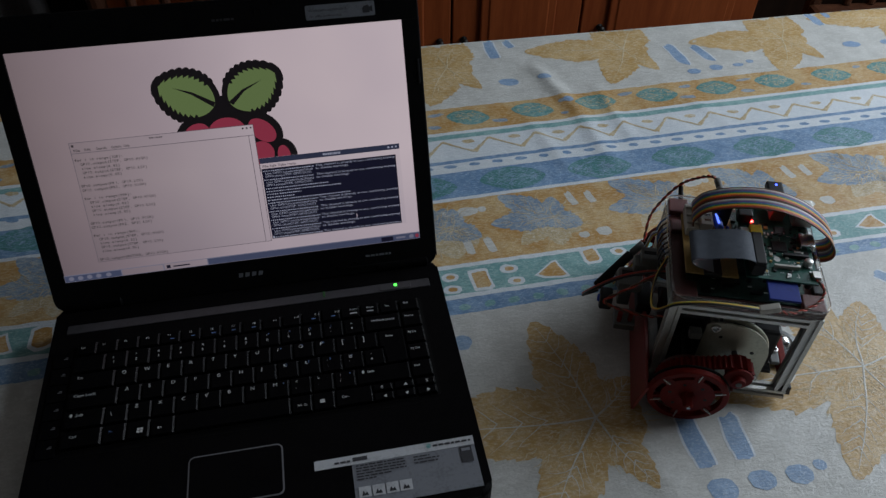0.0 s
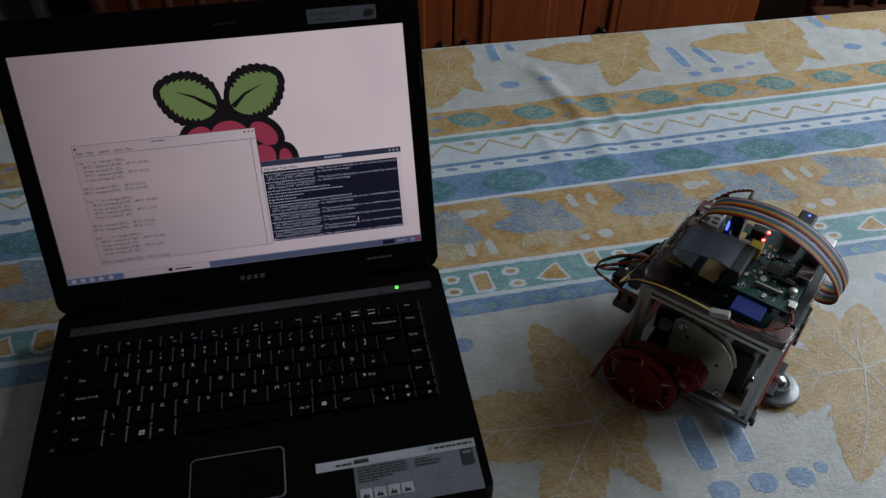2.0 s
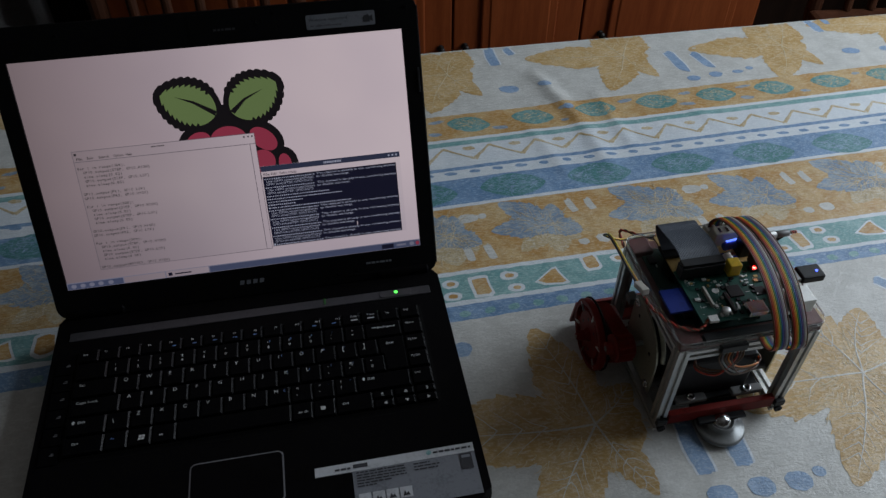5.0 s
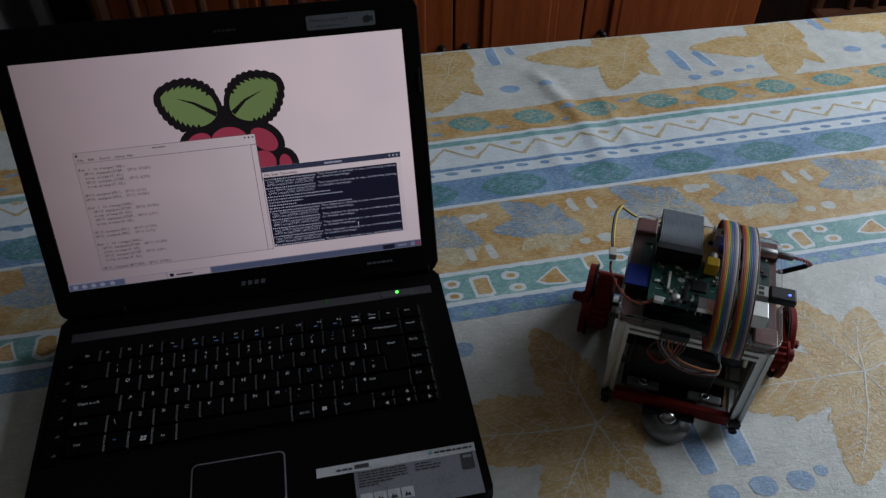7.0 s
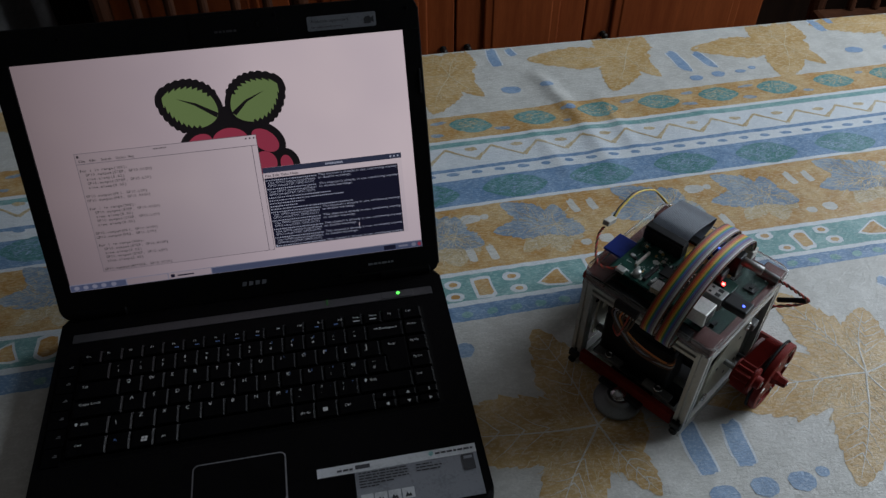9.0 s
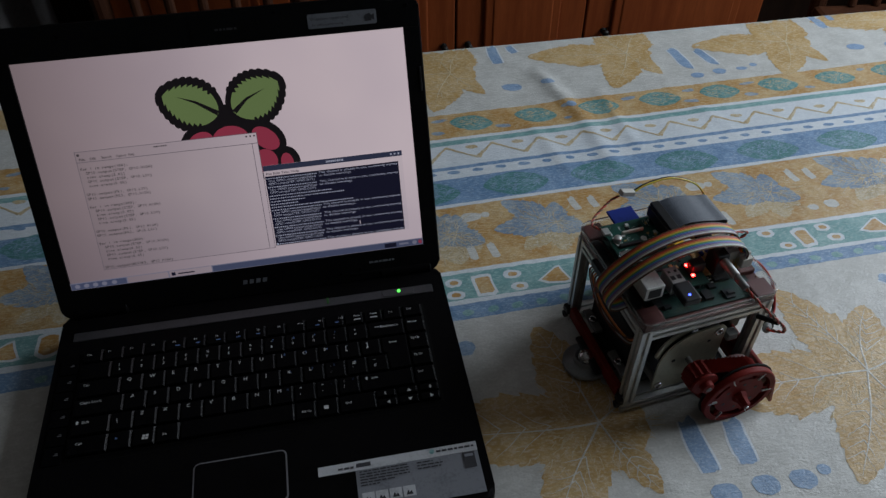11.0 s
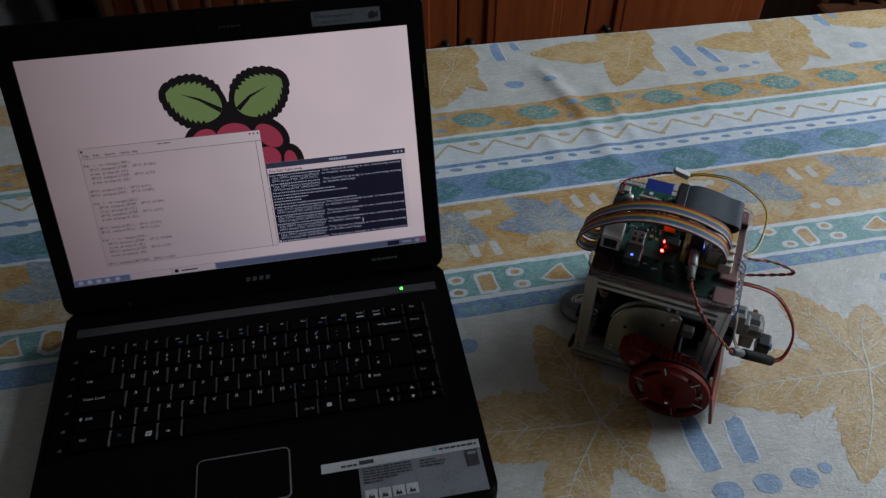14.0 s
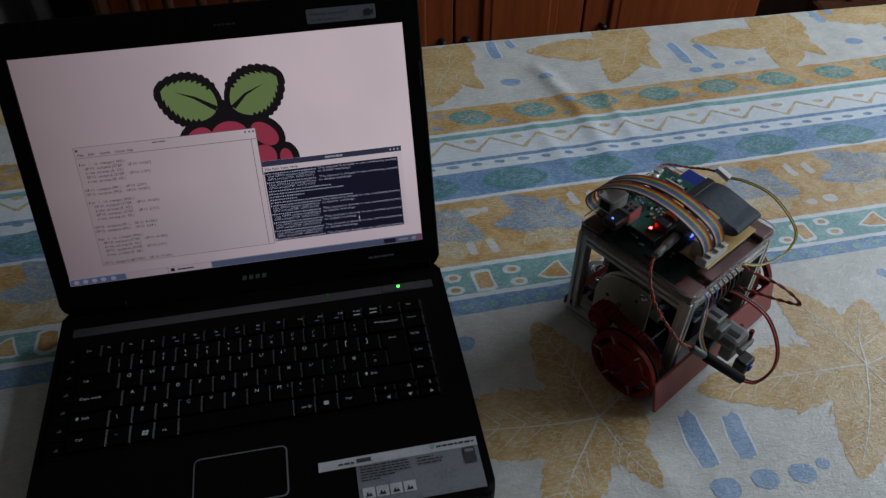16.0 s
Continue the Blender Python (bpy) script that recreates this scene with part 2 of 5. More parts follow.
    bmesh.ops.recalc_face_normals(bm, faces=list({f for v in vs for f in v.link_faces}))
    if m is not None:
        bmesh.ops.transform(bm, matrix=m, verts=vs)
    return bm


def rod(bm, a, b, r, n=12):
    """A round bar with slightly eased ends from a to b."""
    a, b = Vector(a), Vector(b)
    length = (b - a).length
    m = Matrix.Translation(a) @ (b - a).to_track_quat("Z", "Y").to_matrix().to_4x4()
    e = min(r * 0.25, length * 0.2)
    return lathe(bm, [(0, 0), (r - e, 0), (r, e), (r, length - e), (r - e, length), (0, length)], n, m)


def spline(points, n=8):
    """A smooth line through the points."""
    p = [Vector(q) for q in points]
    p = [2 * p[0] - p[1]] + p + [2 * p[-1] - p[-2]]
    out = []
    for i in range(1, len(p) - 2):
        for k in range(n):
            t = k / n
            a, b, c, d = p[i - 1:i + 3]
            out.append(0.5 * (2 * b + (c - a) * t + (2 * a - 5 * b + 4 * c - d) * t * t + (3 * b - a - 3 * c + d) * t ** 3))
    return out + [p[-2]]


def tube(bm, line, r, n=8):
    """A round cable along a line of points."""
    line = [Vector(q) for q in line]
    rings, side = [], None
    for i, q in enumerate(line):
        d = (line[min(i + 1, len(line) - 1)] - line[max(i - 1, 0)]).normalized()
        if side is None:
            side = d.orthogonal().normalized()
        side = (side - d * side.dot(d)).normalized()
        up = d.cross(side)
        rings.append([bm.verts.new(q + r * (math.cos(2 * math.pi * k / n) * side + math.sin(2 * math.pi * k / n) * up)) for k in range(n)])
    for a, b in zip(rings, rings[1:]):
        for k in range(n):
            bm.faces.new((a[k], a[(k + 1) % n], b[(k + 1) % n], b[k]))
    bm.faces.new(rings[0][::-1])
    bm.faces.new(rings[-1])
    return bm


def twisted(line, gap, turns):
    """Two lines that wind round one another along a line."""
    out = ([], [])
    n = len(line)
    for i, q in enumerate(line):
        d = (Vector(line[min(i + 1, n - 1)]) - Vector(line[max(i - 1, 0)])).normalized()
        s = d.cross(Vector((0, 0, 1)))
        s = s.normalized() if s.length > 1e-4 else Vector((1, 0, 0))
        u = d.cross(s)
        a = 2 * math.pi * turns * i / n
        off = gap * (math.cos(a) * s + math.sin(a) * u)
        out[0].append(Vector(q) + off)
        out[1].append(Vector(q) - off)
    return out


_glyphs = {}


def letters(bm, text, m, height, width=None, bold=0.0):
    """Flat letters of the built-in font; m places their lower left corner, x runs along the line."""
    if (text, bold) not in _glyphs:
        cu = bpy.data.curves.new("letters", "FONT")
        cu.body, cu.resolution_u, cu.offset = text, 2, bold
        ob = bpy.data.objects.new("letters", cu)
        scene.collection.objects.link(ob)
        bpy.context.view_layer.update()
        me = bpy.data.meshes.new_from_object(ob.evaluated_get(bpy.context.evaluated_depsgraph_get()))
        vs = [tuple(v.co) for v in me.vertices]
        fs = [tuple(p.vertices) for p in me.polygons]
        bpy.data.objects.remove(ob)
        bpy.data.curves.remove(cu)
        bpy.data.meshes.remove(me)
        _glyphs[(text, bold)] = (vs, fs)
    vs, fs = _glyphs[(text, bold)]
    if not vs:
        return bm
    x0, x1 = min(v[0] for v in vs), max(v[0] for v in vs)
    s = height / 0.73
    sx = width / (x1 - x0) if width else s
    made = [bm.verts.new(m @ Vector(((v[0] - (x0 if width else 0)) * sx, v[1] * s, 0))) for v in vs]
    for f in fs:
        bm.faces.new([made[i] for i in f])
    return bm


# ---- the room ----
def room():
    x0, x1, y0, y1, z0, z1 = -1.7, 2.0, -2.2, 1.55, -0.75, 1.75
    tagged(link("floor", bbox(x0 - .1, x1 + .1, y0 - .1, y1 + .1, z0 - .1, z0), M_FLOOR), "dark brown tiled floor of a dim dining room", "floor", kind="structure")
    tagged(link("ceiling", bbox(x0 - .1, x1 + .1, y0 - .1, y1 + .1, z1, z1 + .1), M_CEIL), "plain pale ceiling of the room", "ceiling", kind="structure")
    tagged(link("wall_north", bbox(x0 - .1, x1 + .1, y1, y1 + .1, z0, z1), M_DIMWALL), "wall behind the sideboard, given a dark brown in place of shade", "wall", kind="structure")
    tagged(link("wall_south", bbox(x0 - .1, x1 + .1, y0 - .1, y0, z0, z1), M_WALL), "plain painted wall of the room", "wall", kind="structure")
    tagged(link("wall_west", bbox(x0 - .1, x0, y0, y1, z0, z1), M_WALL), "plain painted wall of the room", "wall", kind="structure")
    # wall with the window's opening
    bm = bmesh.new()
    wy0, wy1, wz0, wz1 = -0.50, 0.98, 0.24, 1.56
    box(bm, x1, x1 + .1, y0, wy0, z0, z1)
    box(bm, x1, x1 + .1, wy1, y1, z0, z1)
    box(bm, x1, x1 + .1, wy0, wy1, z0, wz0)
    box(bm, x1, x1 + .1, wy0, wy1, wz1, z1)
    tagged(link("wall_east", bm, M_WALL), "painted wall with the daylight window", "wall", kind="structure")


room()


# ---- table and printed tablecloth ----
EDGE = 0.461          # the table's far edge at x = 0; it leans by -0.017 per metre


def lift(x, y):
    """Height of the cloth: soft waves and one pucker behind the robot."""
    h = 0.0007 * noise.noise((x * 7, y * 7, 0.3)) + 0.0004 * noise.noise((x * 19, y * 19, 4.1))
    for ax, ay, bx, by, wide, high in ((.392, .372, .420, .262, .0120, .0045), (.420, .262, .428, .150, .013, .0028), (.462, .31, .470, .19, .009, .0020), (.350, .25, .372, .15, .010, .0016), (.56, .30, .60, .20, .012, .0014), (.350, .30, .352, .37, .02, -.0012),
                                       (.300, -.16, .335, -.30, .012, .0010), (.62, .42, .70, .34, .016, .0020), (.51, .215, .50, .245, .010, -.0006)):
        dx, dy = bx - ax, by - ay
        t = max(0.0, min(1.0, ((x - ax) * dx + (y - ay) * dy) / (dx * dx + dy * dy)))
        d2 = (x - ax - t * dx) ** 2 + (y - ay - t * dy) ** 2
        h += high * math.exp(-d2 / (wide * wide)) * (0.35 + 0.65 * math.sin(math.pi * (0.1 + 0.8 * t)))
    return h


def lean(s):
    """Slope of the printed bands, which are not quite parallel."""
    for a, b, u, v in ((9, .11, .019, .019), (.11, .012, .019, .006), (.012, -.03, .006, .006), (-.03, -.055, .006, .016), (-.055, -9, .016, .016)):
        if b <= s <= a:
            return v if a == 9 or b == -9 else v + (u - v) * (s - b) / (a - b)
    return 0.01


def on_cloth(x, y, up):
    edge = EDGE - 0.017 * x
    if y > edge:                      # the print goes over the table's edge with the cloth
        f = min(1.0, (y - edge) / 0.02)
        return (x, edge + 0.006 * f + up, lift(x, edge) + up * (1 - f) - 0.016 * f - max(0.0, y - edge - 0.02))
    return (x, y, lift(x, y) + up)


def band(name, s0, s1, mat, up, rough=0.0008, x0=-0.62, x1=1.28, seed=0):
    bm = bmesh.new()
    n = int((x1 - x0) / 0.004)
    rows = max(2, int((s1 - s0) / 0.004) + 1)
    grid = []
    for i in range(n + 1):
        x = x0 + (x1 - x0) * i / n
        a = s0 + lean(s0) * (x - .2) + rough * (noise.noise((x * 90, seed, s0 * 50)) + 0.6 * noise.noise((x * 300, seed, s0 * 90)))
        b = s1 + lean(s1) * (x - .2) + rough * (noise.noise((x * 90, seed + 7, s1 * 50)) + 0.6 * noise.noise((x * 300, seed + 3, s1 * 90)))
        grid.append([bm.verts.new(on_cloth(x, a + (b - a) * k / rows, up)) for k in range(rows + 1)])
    for p, q in zip(grid, grid[1:]):
        for k in range(rows):
            bm.faces.new((p[k], q[k], q[k + 1], p[k + 1]))
    return part(name, bm, mat, CLOTH, smooth=True)


def patch(bm, cx, cy, outline, up, rings=4):
    """A printed shape: rings of the outline round (cx, cy), laid on the cloth."""
    n = len(outline)
    mid = bm.verts.new(on_cloth(cx, cy, up))
    last = None
    for k in range(1, rings + 1):
        f = k / rings
        ring = [bm.verts.new(on_cloth(cx + f * x, cy + f * y, up)) for x, y in outline]
        for i in range(n):
            j = (i + 1) % n
            bm.faces.new((mid, ring[i], ring[j]) if last is None else (last[i], ring[i], ring[j], last[j]))
        last = ring
    return bm


def blob(rx, ry, turn=0.0, n=28, wob=0.08, seed=0.0, power=1.0):
    out = []
    c, s = math.cos(radians(turn)), math.sin(radians(turn))
    for i in range(n):
        a = 2 * math.pi * i / n
        k = 1 + wob * noise.noise((2 * math.cos(a), 2 * math.sin(a), seed * 3.7))
        ca, sa = math.cos(a), math.sin(a)
        x = rx * k * math.copysign(abs(ca) ** power, ca)
        y = ry * k * math.copysign(abs(sa) ** power, sa)
        out.append((x * c - y * s, x * s + y * c))
    return out


def almond(rx, ry, turn=0.0, n=36, seed=0.0):
    out = []
    c, s = math.cos(radians(turn)), math.sin(radians(turn))
    for i in range(n):
        a = 2 * math.pi * i / n
        x = rx * math.cos(a)
        y = ry * math.sin(a) * (0.45 + 0.55 * abs(math.sin(a))) * (1 + 0.16 * noise.noise((6 * math.cos(a), 6 * math.sin(a), seed)))
        out.append((x * c - y * s, x * s + y * c))
    return out


def leaf_outline(lobes, body, seed, n=360, saw=0.07):
    """A lobed leaf, as seen from its heart. lobes: (bearing in degrees, length, half width in metres)."""
    out = []
    for i in range(n):
        a = 360 * i / n
        r = body * (1 + 0.12 * noise.noise((math.cos(radians(a)) * 4, math.sin(radians(a)) * 4, seed)))
        for k, (b, length, wide) in enumerate(lobes):
            d = radians((a - b + 180) % 360 - 180)
            if abs(d) > 1.3:
                continue
            c, q = math.cos(d), abs(math.sin(d))
            for j in range(72):
                f = length * (1 - j / 72)
                t = f * c / length
                w = wide * (min(1.0, 0.60 + 0.85 * t) if t < 0.5 else (2 - 2 * t) ** 0.62)
                tooth = (t * (9 if wide > .024 else 7) + k * .37 + (0.4 if d > 0 else 0)) % 1.0
                w *= 1 - saw * 1.6 * (1 - tooth) + 0.14 * noise.noise((t * 14, k + (3 if d > 0 else 0), seed))
                if f * q <= w:
                    r = max(r, f)
                    break
        r *= 1 + 0.020 * noise.noise((math.cos(radians(a)) * 30, math.sin(radians(a)) * 30, seed))
        out.append((r * math.cos(radians(a)), r * math.sin(radians(a))))
    return out


def vein(bm, a, b, w, up, bend=0.0, n=12):
    """A brush line from a to b that runs out to a point."""
    a, b = Vector(a), Vector(b)
    d = b - a
    s = Vector((-d.y, d.x)).normalized() if d.length else Vector((0, 1))
    left, right, ridge = [], [], []
    for i in range(n + 1):
        t = i / n
        q = a + d * t + s * (bend * math.sin(math.pi * t) + 0.0009 * noise.noise((q_seed(a) + t * 5, 0.3, 0.2)))
        k = w * (1 - 0.8 * t) * (1 + 0.35 * noise.noise((t * 9, q_seed(a), 0.7)))
        left.append(bm.verts.new(on_cloth(q.x + s.x * k, q.y + s.y * k, up)))
        right.append(bm.verts.new(on_cloth(q.x - s.x * k, q.y - s.y * k, up)))
        ridge.append(bm.verts.new(on_cloth(q.x, q.y, up + min(0.45 * k, 0.00035))))
    for i in range(n):
        bm.faces.new((left[i], ridge[i], ridge[i + 1], left[i + 1]))
        bm.faces.new((ridge[i], right[i], right[i + 1], ridge[i + 1]))


def spot(name, mat, *a):
    if -0.62 < a[0] < 1.28:
        part(name, patch(bmesh.new(), *a), mat, CLOTH, smooth=True)


def q_seed(v):
    return v[0] * 37.0 + v[1] * 91.0


def leaf(name, cx, cy, lobes, body, mat, seed, vein_w=0.0016, side=4, up=0.00020, label="", vein_mat=None, saw=0.07):
    out = leaf_outline(lobes, body, seed, 360, saw)
    bm = bmesh.new()
    patch(bm, cx, cy, out, up, 9)
    ob = part(name, bm, mat, CLOTH, label, smooth=True)
    bm = bmesh.new()
    rnd = random.Random(seed)
    for b, length, half in lobes:
        d = Vector((math.cos(radians(b)), math.sin(radians(b))))
        e = Vector((cx, cy)) + d * length * 0.93
        vein(bm, (cx, cy), e, vein_w, up + 0.00008, rnd.uniform(-.006, .006))
        for k in range(side):
            t = 0.28 + 0.58 * (k + rnd.uniform(-.2, .2)) / side
            for sgn in (-1, 1):
                a = radians(b + sgn * rnd.uniform(32, 50))
                q = Vector((cx, cy)) + d * length * t
                w = half * rnd.uniform(0.75, 1.25) * (1.1 - 0.5 * t)
                vein(bm, q, q + Vector((math.cos(a), math.sin(a))) * w, vein_w * 0.6, up + 0.00008, rnd.uniform(-.003, .003))
    tagged(part("vein_pattern", bm, vein_mat or M_VEIN, CLOTH, smooth=True), kind="stuff")
    return ob


def scatter(bm, cx, cy, r0, r1, count, size, up, seed):
    """Short loose brush flicks round a heart."""
    rnd = random.Random(seed)
    for _ in range(count):
        a, r = rnd.uniform(0, 2 * math.pi), rnd.uniform(r0, r1)
        p = Vector((cx + r * math.cos(a), cy + r * math.sin(a) * 0.75))
        b = a + rnd.uniform(-.4, .4)
        vein(bm, p, p + size * rnd.uniform(.5, 1.2) * Vector((math.cos(b), math.sin(b))), 0.0006, up, rnd.uniform(-.002, .002), 6)


def hatch(bm, cx, cy, rx, ry, count, size, up, seed):
    """Slanting pen strokes that fill an oval."""
    rnd = random.Random(seed)
    for _ in range(count):
        a, r = rnd.uniform(0, 2 * math.pi), math.sqrt(rnd.random()) * 0.85
        p = Vector((cx + rx * r * math.cos(a), cy + ry * r * math.sin(a) * (1 - 0.5 * abs(math.cos(a)) * r)))
        b = radians(rnd.choice((35, 150)) + rnd.uniform(-22, 22))
        vein(bm, p, p + size * rnd.uniform(.5, 1.1) * Vector((math.cos(b), math.sin(b) * .7)), 0.0006, up, rnd.uniform(-.0015, .0015), 4)


def dash(bm, x0, y0, x1, y1, w, up, seed=0.0):
    """A fat brush stroke with blunt ends."""
    cx, cy = (x0 + x1) / 2, (y0 + y1) / 2
    patch(bm, cx, cy, blob(math.hypot(x1 - x0, y1 - y0) / 2, w, math.degrees(math.atan2(y1 - y0, x1 - x0)), 32, 0.22, seed, 0.55), up, 5)
    return bm


def tablecloth():
    bm = bmesh.new()
    x0, x1, y0 = -0.66, 1.32, -0.80
    drop = 0.20
    nx, ny, nd = 480, 310, 10
    grid = []
    for i in range(-nd, nx + nd + 1):
        col = []
        fx = min(max(i, 0), nx) / nx
        x = x0 + (x1 - x0) * fx
        over_x = max(-i, i - nx, 0) * drop / nd
        for j in range(-nd, ny + nd + 1):
            y1 = EDGE - 0.017 * x
            y = y0 + (y1 - y0) * min(max(j, 0), ny) / ny
            over_y = max(-j, j - ny, 0) * drop / nd
            sx = -1 if i < 0 else 1
            sy = -1 if j < 0 else 1
            over = max(over_x, over_y)
            ripple = 0.012 * math.sin((x + y) * 26) * min(1, over / 0.1)
            px = x + sx * (min(over_x, 0.006) + (ripple if over_x else 0))
            py = y + sy * (min(over_y, 0.006) + (ripple if over_y else 0))
            col.append(bm.verts.new((px, py, lift(x, y) - max(0, over - 0.004))))
        grid.append(col)
    for a, b in zip(grid, grid[1:]):
        for j in range(len(a) - 1):
            bm.faces.new((a[j], b[j], b[j + 1], a[j + 1]))
    ob = link("tablecloth", bm, M_CLOTH, smooth=True)
    return tagged(ob, "white vinyl tablecloth printed with ochre leaves and blue bands", "tablecloth")


def table():
    t = empty("dining_table", pose(0.33, -0.17, -0.75))
    part("tabletop", bbox(-.985, .985, -.62, .615, .718, .745, .004, pose(0, 0, 0, 0, 0, -.97)), M_TABLEWOOD, t)
    for sx in (-1, 1):
        for sy in (-1, 1):
            part("leg", lathe(bmesh.new(), [(0, 0), (.024, 0), (.026, .010), (.030, .30), (.036, .60), (.036, .72), (0, .72)], 20, pose(sx * .88, sy * .5, 0)), M_TABLEWOOD, t)
    tagged(t, "wooden dining table hidden under a printed tablecloth", "table")


table()
CLOTH = tablecloth()
U1, U2, U3 = 0.00012, 0.00020, 0.00028

band("white_band", .1125, .2935, M_WHITE, U1 * .5, seed=1)
band("ochre_band", .2420, .2933, M_OCHRE, U1, seed=2)
band("green_line", .2272, .2361, M_GREEN, U1, .0006, seed=3)
band("blue_line", .1789, .1848, M_BLUE, U1, .0007, seed=4)
band("blue_band", .1173, .1620, M_BLUE, U1, .0006, seed=5)
band("ochre_band", .0133, .1118, M_OCHRE, U1, .0009, seed=6)
band("white_line", -.0345, .0133, M_WHITE, U1 * .5, seed=7)
band("green_band", -.0283, .0075, M_GREEN, U1, .0008, seed=8)
band("blue_band", -.0544, -.0342, M_BLUE, U1, .0009, seed=9)


def cloth_details():
    rnd = random.Random(5)
    # green almond shapes in the ochre band
    for k in range(-9, 12):
        cx = .2745 + .0875 * k
        cy = .2695 + .019 * (cx - .2)
        part("almond_print", patch(bmesh.new(), cx, cy, almond(.0285, .0165, -8 + rnd.uniform(-4, 4), seed=k), U2), M_TEAL, CLOTH, smooth=True)
        bm = bmesh.new()
        hatch(bm, cx, cy, .026, .015, 46, .008, U3, 300 + k)
        tagged(part("stroke_pattern", bm, M_SAND, CLOTH, smooth=True), kind="stuff")
        for dx, dy, a in ((.046, .012, 8), (.040, -.014, -6)):
            if rnd.random() < 0.9:
                spot("dot_print", M_BLUEGREY, cx + dx, cy + dy, blob(rnd.uniform(.005, .013), rnd.uniform(.0025, .004), a, 16, .3, k + dx * 9), U2, 2)
    # ochre zigzag
    bm = bmesh.new()
    x, k = .231 - 14 * .0598, 0
    pts = []
    while x < 1.2:
        pts.append((x, .2215 + rnd.uniform(-.002, .002) + .006 * (x - .2)))
        pts.append((x + .034 + rnd.uniform(-.003, .003), .1975 + rnd.uniform(-.002, .002) + .008 * (x - .2)))
        x += .0598
    for i, (a, b) in enumerate(zip(pts, pts[1:])):
        vein(bm, a, b, .0024 if i % 2 == 0 else .0030, U2)
        vein(bm, b, a, .0018, U2 + .00005)
        if i % 2 == 0:
            patch(bm, (a[0] + b[0]) / 2 + .014, a[1] - .003, blob(.008, .0036, -6, 14, .3, i), U2, 2)
    part("zigzag_print", bm, M_SAND, CLOTH, smooth=True)
    # blue dots between line and band
    for k in range(-17, 30):
        cx = .232 + .0293 * k
        spot("dot_print", M_BLUE, cx, .1738 + .011 * (cx - .2), blob(.0068 + rnd.uniform(-.001, .0015), .0031, -5, 16, .3, k), U2, 2)
    # large green almonds in the blue band
    for k in range(-8, 9):
        cx = .301 + .1085 * k
        part("almond_print", patch(bmesh.new(), cx, .1400 + .010 * (cx - .2), almond(.0400, .0205, -4 + rnd.uniform(-3, 3), seed=k + 40), U2), M_DEEPGREEN, CLOTH, smooth=True)
        bm = bmesh.new()
        hatch(bm, cx, .1400 + .010 * (cx - .2), .038, .019, 80, .009, U3, 400 + k)
        tagged(part("stroke_pattern", bm, M_BLUE_SOFT, CLOTH, smooth=True), kind="stuff")
    # ochre band: blue-grey leaves, white strokes and spots
    for k in range(-3, 5):
        for dx, dy, t in ((.213, .066, 0), (.329, .0645, 0), (.467, .069, 4)):
            cx, cy = dx + .262 * k, dy + .012 * (dx + .262 * k - .2)
            if not -0.45 < cx < 1.1:
                continue
            pale = [(-142 + t, .060, .017), (-95 + t, .046, .020), (-50 + t, .036, .015)]
            leaf("leaf_print", cx, cy, pale, .016, M_SAND, 60 + k * 5 + int(dx * 40), .0004, 2, U1 + .00004, saw=.12, vein_mat=M_VEIN_SOFT)
            lobes = [(140 + t, .071, .0205), (180 + t, .073, .0195), (-165 + t, .040, .012), (-30 + t, .034, .017), (80 + t, .034, .015)]
            leaf("leaf_print", cx, cy, lobes, .018, M_BLUEGREY, 100 + k * 7 + int(dx * 50), .0005, 3, U2, saw=.12, vein_mat=M_SAND)
            bm = bmesh.new()
            scatter(bm, cx - .012, cy, .006, .046, 50, .014, U2 + .0001, k * 3 + int(dx * 90))
            tagged(part("flick_pattern", bm, M_SAND, CLOTH, smooth=True), kind="stuff")
        o = .2725 * k
        for a in ((.355, .104, .360, .080), (.378, .102, .382, .081), (.224, .048, .226, .025), (.246, .047, .250, .024)):
            if -0.6 < a[0] + o < 1.26:
                part("stroke_print", dash(bmesh.new(), a[0] + o, a[1], a[2] + o, a[3], .0046, U2, a[0]), M_CLOTH, CLOTH, smooth=True)
        for x, y, rx, ry in ((.233, .092, .0095, .0075), (.211, .092, .0055, .004), (.252, .093, .005, .0045), (.354, .032, .0065, .0048), (.378, .034, .009, .007), (.512, .095, .0085, .006)):
            spot("dot_print", M_CLOTH, x + o, y + .01 * o, blob(rx, ry, 0, 18, .2, x), U2, 2)
    # green band: white-edged ochre shapes
    shapes = [(.196, -.004, "o", 9, 6), (.195, -.021, "o", 10, 6), (.227, -.0125, "r", 11, 16), (.259, -.003, "o", 10, 6), (.263, -.021, "o", 9, 5.5), (.302, -.0125, "t", 19, 14),
              (.350, .000, "r", 10, 13), (.382, .001, "o", 9, 6), (.386, -.020, "o", 9, 5.5), (.425, -.0125, "t", 18, 14), (.470, -.006, "r", 10, 15), (.503, .000, "o", 9, 6), (.505, -.020, "o", 9, 5.5),
              (.551, .004, "o", 10, 6), (.566, -.018, "o", 9, 5.5), (.590, -.009, "r", 10, 16), (.618, .002, "o", 9, 6), (.625, -.015, "o", 10, 6), (.676, -.006, "t", 20, 13),
              (.722, -.006, "r", 10, 15), (.752, .002, "o", 9, 6), (-.205, -.010, "r", 12, 16), (-.248, -.012, "t", 20, 14), (-.290, -.008, "r", 10, 15), (-.33, -.010, "o", 10, 7)]
